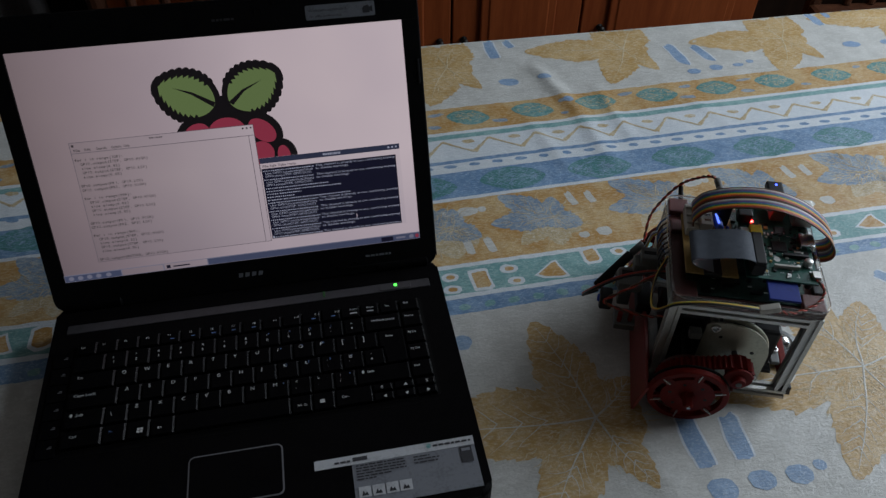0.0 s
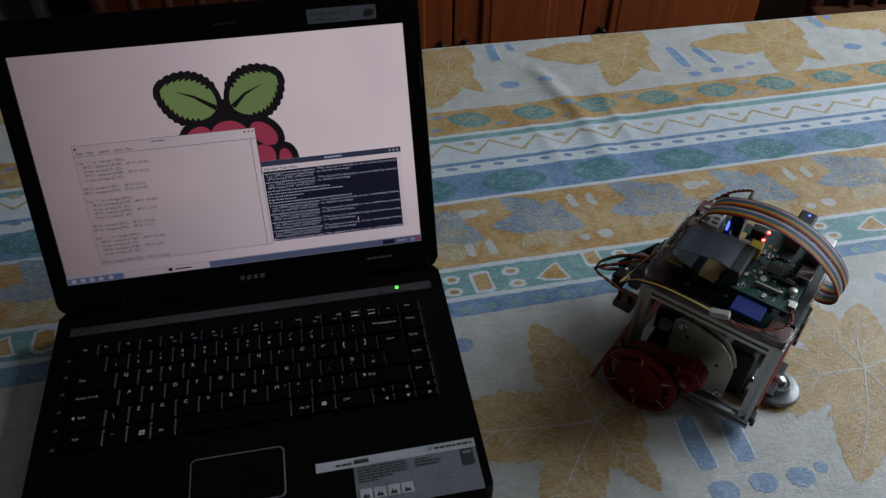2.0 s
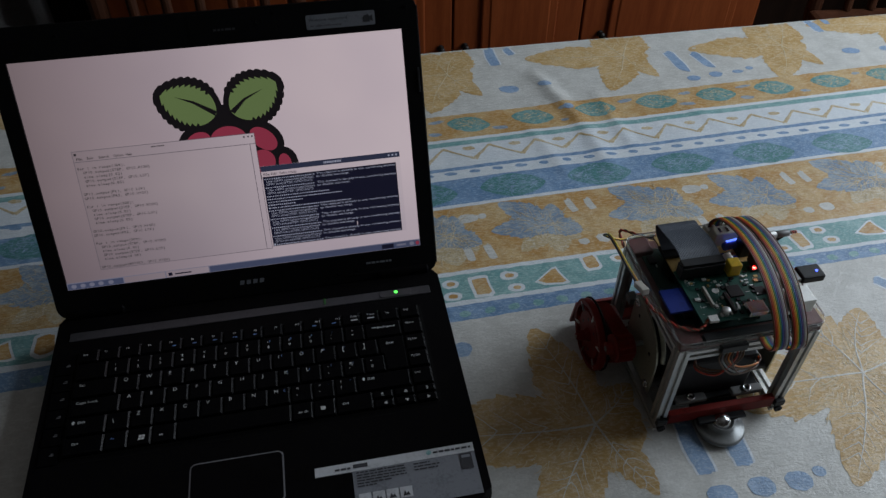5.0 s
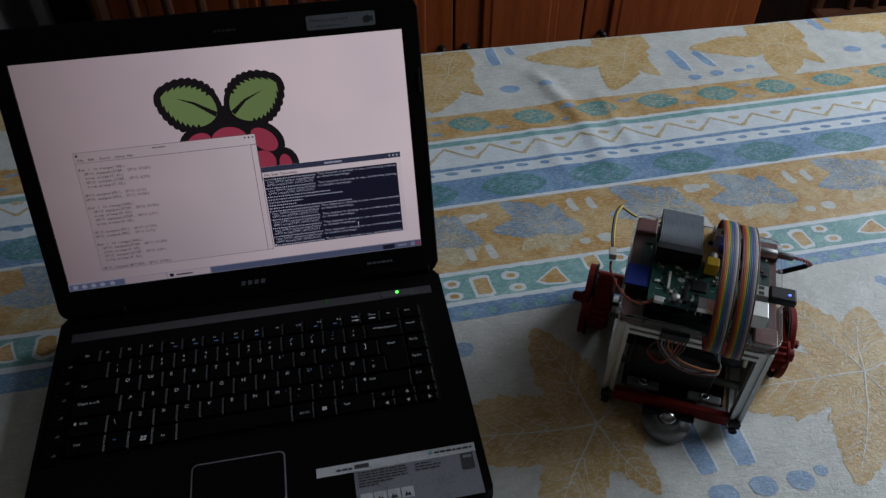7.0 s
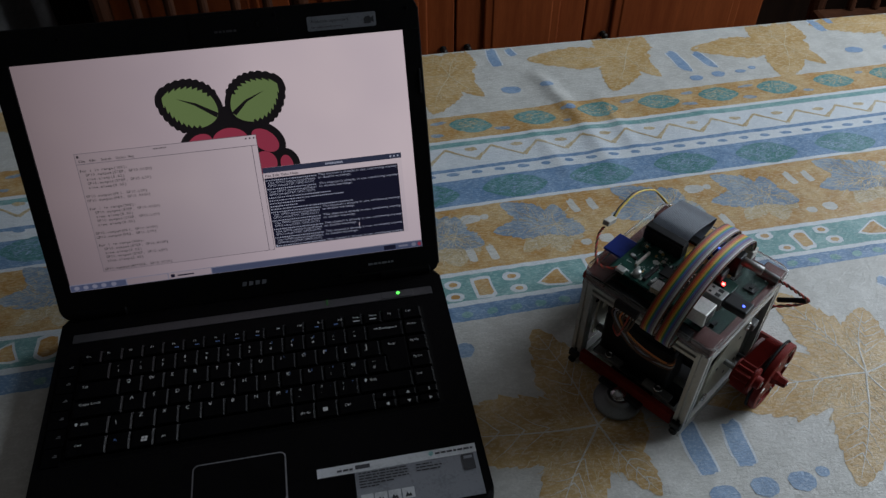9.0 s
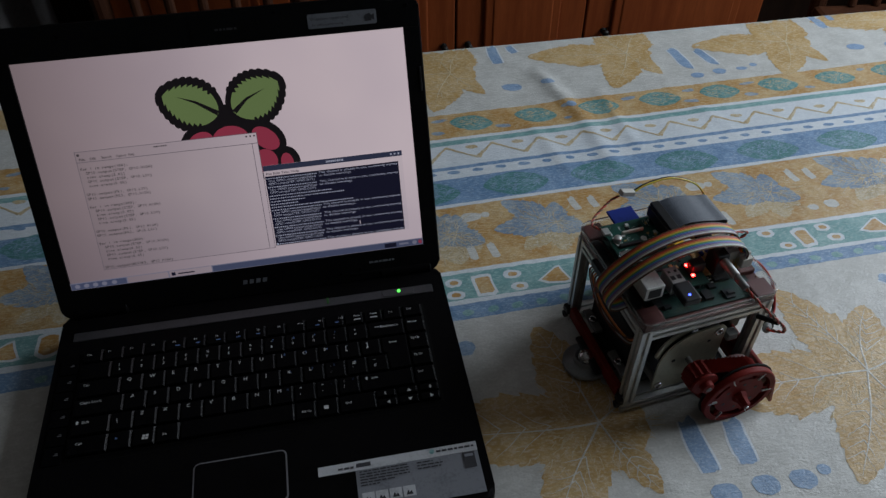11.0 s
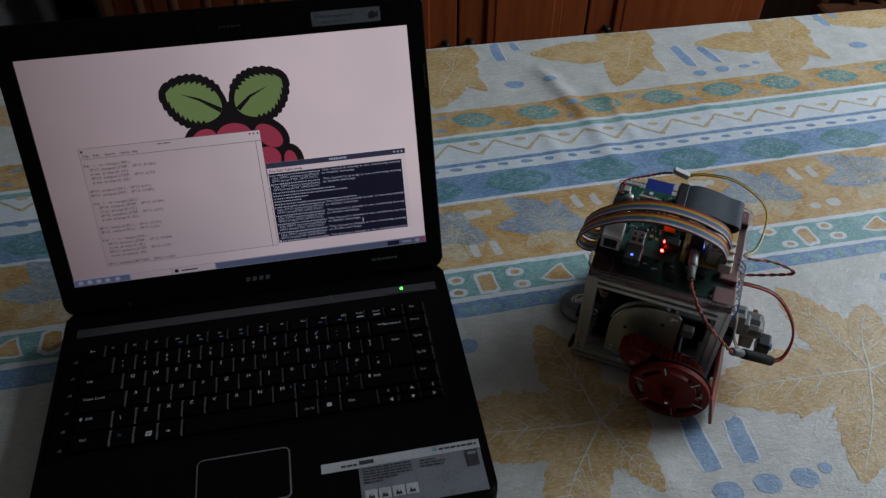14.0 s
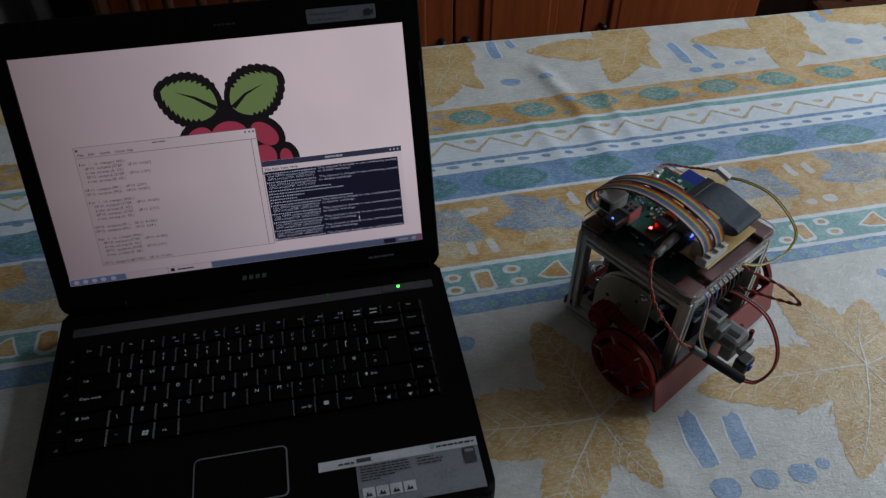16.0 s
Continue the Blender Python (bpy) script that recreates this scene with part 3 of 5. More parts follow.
    for i, (x, y, kind, a, b) in enumerate(shapes):
        a, b = a / 1000, b / 1000
        if kind == "t":
            out = [(-a, -b * .35), (a * .2, b * .85), (a * .5, b * .95), (a * .62, b * .3), (a * .95, -b * .85), (a * .6, -b * .95), (-a * .5, -b * .75)]
            fine = []
            for p, q in zip(out, out[1:] + out[:1]):
                fine += [(p[0] + (q[0] - p[0]) * t, p[1] + (q[1] - p[1]) * t) for t in (0, .33, .66)]
            out = fine
        else:
            out = blob(a, b, -4 if kind == "o" else 6, 28, .16, i, .9 if kind == "o" else .45)
        part("white_edge_print", patch(bmesh.new(), x, y, out, U2, 3), M_WHITE, CLOTH, smooth=True)
        k = 1 - .0030 / min(a, b)
        part("shape_print", patch(bmesh.new(), x + .0005, y, [(p[0] * k, p[1] * k) for p in out], U3, 3), M_OCHRE, CLOTH, smooth=True)
    # blue band: small green spots
    for k in range(-16, 24):
        cx = .203 + .0255 * k
        spot("dot_print", M_GREEN, cx, -.0462 + .014 * (cx - .2), blob(.0062, .0042, rnd.uniform(-20, 20), 16, .25, k), U2, 2)
    # large ochre leaves in front
    A = [(103, .120, .032), (174, .166, .041), (-127, .128, .031), (-68, .081, .019), (38, .058, .021)]
    leaf("leaf_print", .290, -.193, A, .043, M_YELLOW, 3, .0010, 5, saw=.10)
    leaf("leaf_print", .5555, -.186, [(108, .1175, .031), (60, .086, .028), (179, .168, .040), (-124, .127, .030), (-68, .090, .022), (5, .092, .030)], .045, M_YELLOW, 8, .0010, 5, saw=.10)
    leaf("leaf_print", -.30, -.20, A, .043, M_YELLOW, 15, .0010, 5, saw=.10)
    leaf("leaf_print", .83, -.19, A, .043, M_YELLOW, 21, .0010, 5, saw=.10)
    for x, y, n in ((.290, -.193, 5), (.5555, -.186, 9)):
        bm = bmesh.new()
        scatter(bm, x - .014, y, .012, .066, 150, .012, U2 + .00008, n)
        tagged(part("flick_pattern", bm, M_VEIN_SOFT, CLOTH, smooth=True), kind="stuff")
    # leaves along the far edge
    B = [(176, .147, .033), (-117, .097, .030), (-61, .070, .017), (62, .075, .034), (112, .075, .030)]
    for i, (x, y) in enumerate(((.5345, .397), (.780, .384), (.270, .392), (.992, .414), (.028, .399), (-.232, .394), (-.472, .399))):
        leaf("leaf_print", x, y, [(b + (i % 3) * 3 - 3, l, h) for b, l, h in B], .036, M_YELLOW, 30 + i, .0010, 2, vein_mat=M_VEIN_SOFT, saw=.06)
    # blue strokes and spots
    for x0, y0, x1, y1, w in ((.365, -.203, .367, -.260, .0085), (.404, -.211, .402, -.258, .0085), (.342, .453, .343, .402, .0075), (.368, .450, .374, .428, .0055),
                              (.603, .397, .609, .342, .0075), (.638, .386, .650, .345, .006), (.853, .464, .861, .410, .007), (.880, .455, .884, .430, .005),
                              (.637, -.078, .652, -.094, .006), (-.33, -.21, -.33, -.26, .0085)):
        bm = bmesh.new()
        dash(bm, x0, y0, x1, y1, w + .0022, U1 + .00005, x0)
        part("white_edge_print", bm, M_WHITE, CLOTH, smooth=True)
        bm = bmesh.new()
        dash(bm, x0, y0, x1, y1, w, U2 + .00005, x0)
        part("stroke_print", bm, M_BLUE_SOFT, CLOTH, smooth=True)
    for x, y, rx, ry in ((.407, -.276, .012, .009), (.371, -.278, .013, .010), (.440, -.277, .012, .009), (.461, -.272, .006, .005), (.191, -.090, .009, .009), (.348, .343, .0145, .0085),
                         (.399, .343, .010, .006), (.415, .284, .007, .006), (.612, .322, .0095, .0065), (.647, .326, .0095, .007), (.701, .332, .0055, .004), (.681, .327, .008, .004), (.874, .351, .014, .008), (.932, .348, .013, .007)):
        spot("dot_print", M_BLUE_SOFT, x, y, blob(rx, ry, -6, 32, .12, x), U3, 2)


cloth_details()


# ---- furniture behind the table ----
def sideboard():
    s = empty("sideboard", pose(0, 1.0, -0.75))
    part("carcass", bbox(-.345, 1.165, .022, .46, .06, .82, .003), M_CABINET, s)
    part("top", bbox(-.36, 1.19, -.015, .475, .82, .85, .006), M_CABINET, s)
    part("plinth", bbox(-.33, 1.15, .04, .44, 0, .06, .002), M_CABINET, s)
    doors = ((-.313, .048, 0), (.052, .401, 1), (.405, .705, 0), (.709, 1.148, 0))
    for x0, x1, knob in doors:
        d = part("door", bbox(x0, x1, 0, .020, .09, .79, .003), M_CABINET, s)
        w = .062
        # arched raised panel with a moulded edge
        for k, inset in enumerate((w, w + .018)):
            a, b, c, e = x0 + inset, x1 - inset, .09 + inset, .79 - inset
            out = [(a, c), (b, c), (b, e - .05)]
            out += [(b + (a - b) * t, e - .05 + .05 * math.sin(math.pi * t)) for t in [i / 12 for i in range(1, 12)]]
            out.append((a, e - .05))
            bm = bmesh.new()
            prism(bm, out, -.002, .008, Matrix(((1, 0, 0, 0), (0, 0, -1, .0), (0, 1, 0, 0), (0, 0, 0, 1))) @ pose(0, 0, .002 * k), .004)
            part("panel" if k else "moulding", bm, M_CABINET, d)
        kx = x1 - .026 if knob else x0 + .026
        if x0 > .7:
            kx = x0 + .046
        kn = lathe(bmesh.new(), [(0, 0), (.007, 0), (.008, .002), (.004, .004), (.004, .010), (.0075, .013), (.0082, .018), (.005, .022), (0, .023)], 16, pose(kx, -.001, .44, 90))
        part("knob", kn, M_IRON, d, "dark iron knob")
    tagged(s, "reddish brown wooden sideboard with arched panel doors", "sideboard")


sideboard()


def chair(m):
    c = empty("dining_chair", m)
    part("seat", bbox(-.21, .21, -.20, .20, .43, .46, .012), M_CHAIRWOOD, c)
    for sx in (-1, 1):
        part("leg", lathe(bmesh.new(), [(0, 0), (.014, 0), (.019, .12), (.022, .43), (0, .43)], 14, pose(sx * .18, -.17, 0)), M_CHAIRWOOD, c)
        bm = bmesh.new()
        rod(bm, (sx * .18, .18, 0), (sx * .19, .26, .98), .018)
        part("back_post", bm, M_CHAIRWOOD, c)
    for k in range(5):
        x = -.12 + .06 * k
        bm = bmesh.new()
        rod(bm, (x, .185, .46), (x * 1.05, .248, .90), .010)
        part("spindle", bm, M_CHAIRWOOD, c)
    part("top_rail", bbox(-.20, .20, .238, .266, .88, .97, .010), M_CHAIRWOOD, c)
    for sx in (-1, 1):
        bm = bmesh.new()
        rod(bm, (sx * .178, -.165, .18), (sx * .182, .19, .18), .010)
        part("stretcher", bm, M_CHAIRWOOD, c)
    return tagged(c, "brown wooden spindle-back chair beside the table", "chair", "chairs at the table")


def drape():
    bm = bmesh.new()
    grid = []
    for i in range(61):
        x = -1.22 + .82 * i / 60
        col = []
        for k in range(9):
            z = -.72 + 2.3 * k / 8
            col.append(bm.verts.new((x, .97 + .022 * math.sin(i * .72) + .008 * math.sin(i * 1.9 + k), z)))
        grid.append(col)
    for a, b in zip(grid, grid[1:]):
        for k in range(8):
            bm.faces.new((a[k], b[k], b[k + 1], a[k + 1]))
    bmesh.ops.solidify(bm, geom=bm.faces[:], thickness=.003)
    tagged(link("curtain", bm, M_CURTAIN, smooth=True), "dim grey hanging curtain in folds", "curtain")


chair(pose(1.46, .765, -.75, 0, 0, -6))
chair(pose(-.10, .70, -.75, 0, 0, 4))
drape()


# ---- laptop ----
LX, LY = 0.180, 0.262       # half width, depth
TOP = 0.032                 # height of the keyboard deck
TILT = 23.46


def bars(bm, m, rnd, x0, x1, y, h, short=.0018, long=.0062, gap=.0009):
    """A line of writing too small to read: short bars with gaps."""
    x = x0
    while x < x1 - .0008:
        w = min(rnd.uniform(short, long), x1 - x)
        vs = [bm.verts.new(m @ Vector(q)) for q in ((x, y, 0), (x + w, y, 0), (x + w, y + h, 0), (x, y + h, 0))]
        bm.faces.new(vs)
        x += w + gap
    return bm


def mono(bm, text, x, y, z, h, pitch):
    """A line of writing in letters of even width."""
    for k, c in enumerate(text):
        if c in "il(),.:1I'":
            letters(bm, c, pose(x + (k + .28) * pitch, y, z), h, None, .018)
        elif c != " ":
            letters(bm, c, pose(x + (k + .08) * pitch, y, z), h, pitch * .78, .018)
    return bm


def flat(bm, m, x0, x1, y0, y1, z=0.0):
    bm.faces.new([bm.verts.new(m @ Vector(q)) for q in ((x0, y0, z), (x1, y0, z), (x1, y1, z), (x0, y1, z))])
    return bm


def poly(bm, m, pts, z=0.0):
    bm.faces.new([bm.verts.new(m @ Vector((x, y, z))) for x, y in pts])
    return bm


def laptop():
    lap = empty("laptop")
    rnd = random.Random(11)
    # base shell with rounded edges
    bm = bmesh.new()
    prism(bm, rounded(-LX, LX, -LY, -.004, .012), .006, TOP, None, .004)
    base = part("base", bm, M_CASE, lap, "matt black base")
    for x in (-.15, .15):
        for y in (-.24, -.03):
            part("rubber_foot", lathe(bmesh.new(), [(0, 0), (.007, 0), (.008, .001), (.008, .007), (0, .007)], 16, pose(x, y, 0)), M_GAP, base)
    # hinge barrels
    for sx in (-1, 1):
        bm = bmesh.new()
        rod(bm, (sx * .172, -.006, .034), (sx * .120, -.006, .034), .0075, 18)
        part("hinge", bm, M_CASE, base)
    # grey strip with the lights
    bm = bmesh.new()
    prism(bm, rounded(-.1675, .1685, -.0405, -.0305, .001, 2), TOP, TOP + .0010, None, .0004)
    part("button_strip", bm, M_BAR, base, "dark grey strip with lit power button")
    part("power_button", prism(bmesh.new(), rounded(.119, .150, -.0395, -.0315, .003, 3), TOP + .001, TOP + .0016, None, .0003), M_BAR, base)
    part("power_light", lathe(bmesh.new(), [(0, 0), (.0017, 0), (.0017, .0004), (.0014, .0006), (0, .0006)], 18, pose(.1352, -.0345, TOP + .0016)), M_LED, base, "green power light")
    part("activity_light", bbox(.0655, .0673, -.0375, -.0305, TOP + .001, TOP + .0016, .0002), M_LED_DIM, base, "green activity light")
    # keyboard well and keys
    kz = TOP + .0012
    part("key_well", prism(bmesh.new(), rounded(-.157, .156, -.1655, -.0535, .003, 3), TOP, TOP + .0004), M_GAP, base)
    P = .019

    def key(x0, x1, y0, y1):
        bm = bmesh.new()
        g, t, right = .0005, .0007, .0017
        lo = [(x0 + g, y0 + g), (x1 - g, y0 + g), (x1 - g, y1 - g), (x0 + g, y1 - g)]
        hi = [(x0 + g + t, y0 + g + t), (x1 - g - right, y0 + g + t), (x1 - g - right, y1 - g - t), (x0 + g + t, y1 - g - t)]
        a = [bm.verts.new((x, y, TOP + .0004)) for x, y in lo]
        b = [bm.verts.new((x, y, kz + .0013)) for x, y in lo]
        c = [bm.verts.new((x, y, kz + .0028)) for x, y in hi]
        bm.faces.new(c)
        for p, q in ((a, b), (b, c)):
            for i in range(4):
                f = bm.faces.new((p[i], p[(i + 1) % 4], q[(i + 1) % 4], q[i]))
                f.material_index = 1 if i == 1 and p is b else 0
        part("key", bm, [M_KEY, M_KEYGLINT], base)

    leg, legb = bmesh.new(), bmesh.new()
    face = kz + .0032

    def mark(text, x, y, h=.0032, target=None, width=None):
        letters(leg if target is None else target, text, pose(x, y, face), h, width)

    def row(y0, y1, x, widths):
        for w in widths:
            key(x, x + w, y0, y1)
            x += w
        return x

    L = -.155
    # function row
    fw = .289 / 16
    row(-.0695, -.0555, L, [fw] * 16)
    key(.1345, .1535, -.0695, -.0555)
    mark("Esc", L + .004, -.0625, .0024)
    for i in range(12):
        mark("F%d" % (i + 1), L + fw * (i + 1) + .004 + .0008 * i, -.0615, .0022)
        if i in (3, 4, 5, 6, 7, 10, 11):
            flat(legb, pose(L + fw * (i + 1) + .009, -.0655, face), 0, .0038, 0, .0010)
    for t, x in (("PrtSc", .0885), ("Pause", .1040)):
        mark(t, x, -.0615, .0022)
        flat(leg, pose(x, -.0655, face), 0, .0065, 0, .0012)
    mark("Ins", .1215, -.0625, .0022)
    mark("Del", .1385, -.0620, .0024)
    # number row
    end = row(-.0890, -.0705, L, [.027] + [P] * 12 + [.289 - .027 - 12 * P])
    for i, (t, s) in enumerate(zip("1234567890", "!\"\u00a3$%^&*()")):
        mark(t, L + .027 + P * i + .006, -.0838, .0030)
        mark(s, L + .027 + P * i + .006, -.0785, .0026)
    for i, (t, s) in enumerate((("-", "_"), ("=", "+"))):
        mark(t, L + .027 + P * (10 + i) + .006, -.0838, .0030)
        mark(s, L + .027 + P * (10 + i) + .006, -.0785, .0026)
    mark("Backspace", .1115, -.0790, .0025, width=.0165)
    flat(leg, pose(.1065, -.0780, face), 0, .0042, 0, .0007)
    # letter rows
    row(-.1080, -.0900, L, [.037] + [P] * 12)
    for i, t in enumerate("QWERTYUIOP"):
        mark(t, -.1130 + P * i, -.0970, .0036)
    for i, t in enumerate("[]"):
        mark(t, -.1130 + P * (10 + i), -.0990, .0050)
    mark("Tab", -.1500, -.0965, .0026)
    mark("Enter", .1170, -.0985, .0024)
    row(-.1270, -.1090, L, [.0415] + [P] * 12)
    part("enter_key", prism(bmesh.new(), [(.1105, -.1075), (.1150, -.1075), (.1150, -.1265), (.1335, -.1265), (.1335, -.0905), (.1105, -.0905)], TOP + .0004, kz + .0028, None, .0010), M_KEY, base)
    for i, t in enumerate("ASDFGHJKL"):
        mark(t, -.1083 + P * i, -.1155, .0036)
    for i, (t, s) in enumerate(((";", ":"), ("'", "@"), ("#", "~"))):
        mark(t, -.1083 + P * (9 + i), -.1215, .0030)
        mark(s, -.1083 + P * (9 + i), -.1155, .0028)
    mark("Caps Lock", -.1500, -.1150, .0026, width=.0180)
    row(-.1460, -.1280, L, [.0325] + [P] * 11 + [.289 - .0325 - 11 * P])
    for i, t in enumerate("ZXCVBNM"):
        mark(t, -.0988 + P * i, -.1345, .0036)
    for i, (t, s) in enumerate(((",", "<"), (".", ">"), ("/", "?"))):
        mark(t, -.0988 + P * (7 + i), -.1395, .0032)
        mark(s, -.0988 + P * (7 + i), -.1340, .0028)
    mark("\\", -.1180, -.1390, .0045)
    for x in (-.1510, .0910):
        poly(leg, pose(x, -.1350, face), ((0, .0015), (.0016, .0035), (.0032, .0015), (.0023, .0015), (.0023, 0), (.0009, 0), (.0009, .0015)))
        mark("Shift", x + .005, -.1350, .0026)
    row(-.1645, -.1470, L, [.0326, .0189, .0190, .0197, .0945, .0180, .0191, .0322])
    mark("Ctrl", -.1480, -.1552, .0024)
    mark("Fn", -.1172, -.1555, .0022, legb)
    for dx in (0, .0026):
        for dy in (0, .0024):
            flat(leg, pose(-.0952 + dx + dy * .15, -.1595 + dy, face), 0, .0022, 0, .0020)
    mark("Alt", -.0790, -.1585, .0022)
    mark("Alt Gr", .0348, -.1585, .0024)
    flat(leg, pose(.0537, -.1583, face), 0, .0040, 0, .0036)
    # arrow block and side column
    for c in range(3):
        for (y0, y1) in ((-.1645, -.1560), (-.1550, -.1470)):
            key(.0985 + .0185 * c, .0985 + .0185 * (c + 1) - .0005, y0, y1)
    mark("Ctrl", .0720, -.1567, .0024)
    mark("\u20ac", .1055, -.1530, .0028)
    mark("$", .1445, -.1530, .0030)
    for x, y, a in ((.1270, -.1520, 0), (.1270, -.1610, 180), (.1085, -.1610, 90), (.1455, -.1610, -90)):
        poly(leg, pose(x, y, face, 0, 0, a), ((-.0018, -.0012), (.0018, -.0012), (0, .0018)))
    for t, y0, y1 in (("Home", -.0890, -.0705), ("Pg Up", -.1080, -.0900), ("Pg Dn", -.1270, -.1090), ("End", -.1460, -.1280)):
        key(.1345, .1535, y0, y1)
        mark(t, .1375, y1 - .0075, .0024)
    # second legends for the number pad
    for t, x, y in (("7", .0123, -.0772), ("8", .0313, -.0772), ("9", .0503, -.0772), ("/", .0693, -.0772), ("4", .0224, -.0955), ("5", .0414, -.0955), ("6", .0604, -.0955), ("-", .0794, -.0955),
                    ("1", .0270, -.1145), ("2", .0460, -.1145), ("3", .0650, -.1145), ("+", .0840, -.1145), ("0", .0235, -.1335), (".", .0615, -.1335), ("*", .0805, -.1335)):
        mark(t, x, y, .0024, legb)
    tagged(part("legend", leg, M_LEGEND, base, "small white key legends"), kind="stuff")
    tagged(part("blue_legend", legb, M_LEGEND_BLUE, base, "small blue key legends"), kind="stuff")
    # quick keys on the far side of the deck
    for k in range(6):
        y = -.070 - .018 * k
        part("quick_key", prism(bmesh.new(), rounded(-.174, -.1585, y - .0085, y + .0085, .001, 2), TOP, TOP + .0012, None, .0004), M_KEY, base)
        bm = bmesh.new()
        flat(bm, pose(-.1652, y, TOP + .0014), 0, .0036, 0, .0007)
        flat(bm, pose(-.1640, y + .0014, TOP + .0014), 0, .0022, 0, .0007)
        part("quick_key_mark", bm, M_PADLINE, base)
    # touch pad with a pale outline and its buttons
    part("pad_rim", prism(bmesh.new(), rounded(-.0535, .0205, -.2330, -.1880, .005), TOP, TOP + .0006, None, .0003), M_PADLINE, base, "thin metallic rim")
    part("touch_pad", prism(bmesh.new(), rounded(-.0523, .0193, -.2318, -.1892, .004), TOP, TOP + .0009), M_CASE, base)
    for x0, x1 in ((-.0525, -.0170), (-.0160, .0195)):
        part("pad_button", prism(bmesh.new(), rounded(x0, x1, -.2470, -.2345, .002, 3), TOP, TOP + .0010, None, .0004), M_CASE, base)
    part("deck_seam", bbox(-.170, .172, -.1702, -.1695, TOP, TOP + .0003), M_GAP, base)
    # palm rest sticker
    stz = TOP + .0004
    st = part("palm_sticker", prism(bmesh.new(), [(.0735, -.2545), (.1728, -.2545), (.1728, -.2178), (.0735, -.2178)], TOP, stz), M_STICKER, base, "grey information sticker")
    part("sticker_heading", prism(bmesh.new(), [(.0442, -.2183), (.1730, -.2175), (.1730, -.2095), (.0442, -.2100)], TOP, stz + .0003), M_STICKER_W, base, "white heading strip")
    bm = bmesh.new()
    m = pose(0, 0, stz + .0006)
    bars(bm, m, rnd, .0600, .0725, -.2158, .0018)
    flat(bm, m, .0745, .0862, -.2158, -.2122)
    bars(bm, m, rnd, .1395, .1705, -.2142, .0018)
    for k in range(6):
        bars(bm, m, rnd, .0765, .0765 + (.0390, .0400, .0385, .0395, .0270, .0150)[k], -.2206 - .0024 * k, .0011)
    for k in range(3):
        bars(bm, m, rnd, .1225, .1225 + (.0130, .0210, .0190)[k], -.2212 - .0026 * k, .0011)
    flat(bm, m, .1600, .1698, -.2325, -.2177 - .0006)
    part("sticker_writing", bm, M_INK, base, "dark small print")
    bm = bmesh.new()
    poly(bm, m, [(.1362 + .0021 * math.cos(i * .449), -.2128 + .0021 * math.sin(i * .449)) for i in range(14)])
    part("sticker_dot", bm, M_GREEN, base)
    for k in range(4):
        x = .0765 + .0107 * k
        part("sticker_icon", flat(bmesh.new(), m, x, x + .0096, -.2475, -.2385), M_STICKER_W, base, "pale square icon")
        part("icon_mark", poly(bmesh.new(), pose(0, 0, stz + .0009), ((x + .002, -.2462), (x + .0075, -.2462), (x + .0062, -.2430), (x + .0048, -.2445), (x + .0036, -.2420))), M_INK, base)
    part("badge_mark", flat(bmesh.new(), pose(0, 0, stz + .0009), .1615, .1685, -.2225, -.2200), M_STICKER, base)

    # lid: frame round the display, in the display's own plane (u, v, out)
    lid_m = Matrix.Translation((-.1656, 0, .05873)) @ pose(0, 0, 0, 90 - TILT)
    lid = empty("lid", lid_m, lap)
    W, H = .3312, .207
    bm = bmesh.new()
    prism(bm, rounded(-.0145, .3457, -.0285, .2355, .011), -.0100, -.0022, None, .0)
    part("lid_back", bm, M_CASE, lid, "glossy black lid shell")
    bm = bmesh.new()
    outer = rounded(-.0145, .3457, -.0285, .2355, .011, 5)
    # four bezel bars, butted
    part("bezel_top", prism(bmesh.new(), [(-.0145, H), (.3457, H)] + [p for p in outer if p[1] > H + .01][0:12], -.0022, .0012, None, .0006), M_BEZEL, lid)
    part("bezel_bottom", prism(bmesh.new(), [p for p in outer if p[1] < -.01][0:12] + [(.3457, 0), (-.0145, 0)], -.0022, .0012, None, .0006), M_BEZEL, lid)
    part("bezel_side", bbox(-.0145, 0, 0, H, -.0022, .0012, .0004), M_BEZEL, lid)
    part("bezel_side", bbox(W, .3457, 0, H, -.0022, .0012, .0004), M_BEZEL, lid)
    for u, v in ((.0435, .2255), (.2215, .2295), (.3355, .2255), (.2665, -.0170), (.2480, -.0190)):
        part("bezel_bump", lathe(bmesh.new(), [(0, 0), (.0018, 0), (.0016, .0007), (0, .0009)], 12, pose(u, v, .0012)), M_CASE, lid)
    part("lid_rim", bbox(.3458, .3466, -.020, .226, -.0085, .0010, .0003), M_RIM, lid, "thin glossy grey rim")
    part("lid_catch", bbox(.3420, .3440, .150, .172, .0012, .0022, .0004), M_RIM, lid)
    # camera housing and marks
    part("camera_panel", prism(bmesh.new(), rounded(.1500, .2230, .2100, .2330, .002, 3), .0012, .0016), M_BEZEL, lid)
    part("camera_eye", lathe(bmesh.new(), [(0, 0), (.0032, 0), (.0030, .0005), (.0022, .0003), (0, .0003)], 20, pose(.2090, .2235, .0016)), M_GAP, lid)
    bm = bmesh.new()
    bars(bm, pose(0, 0, .0019), rnd, .1700, .1885, .2185, .0019)
    part("camera_writing", bm, M_BAR, lid)
    bm = bmesh.new()
    for k in range(4):
        u = .1535 + .0062 * k
        poly(bm, pose(u, -.0165, .0016), ((.0004, 0), (.0044, .0003), (.0054, .0042), (.0014, .0046)))
    part("maker_badge", bm, M_STICKER, lid, "small silver maker badge")
    bm = bmesh.new()
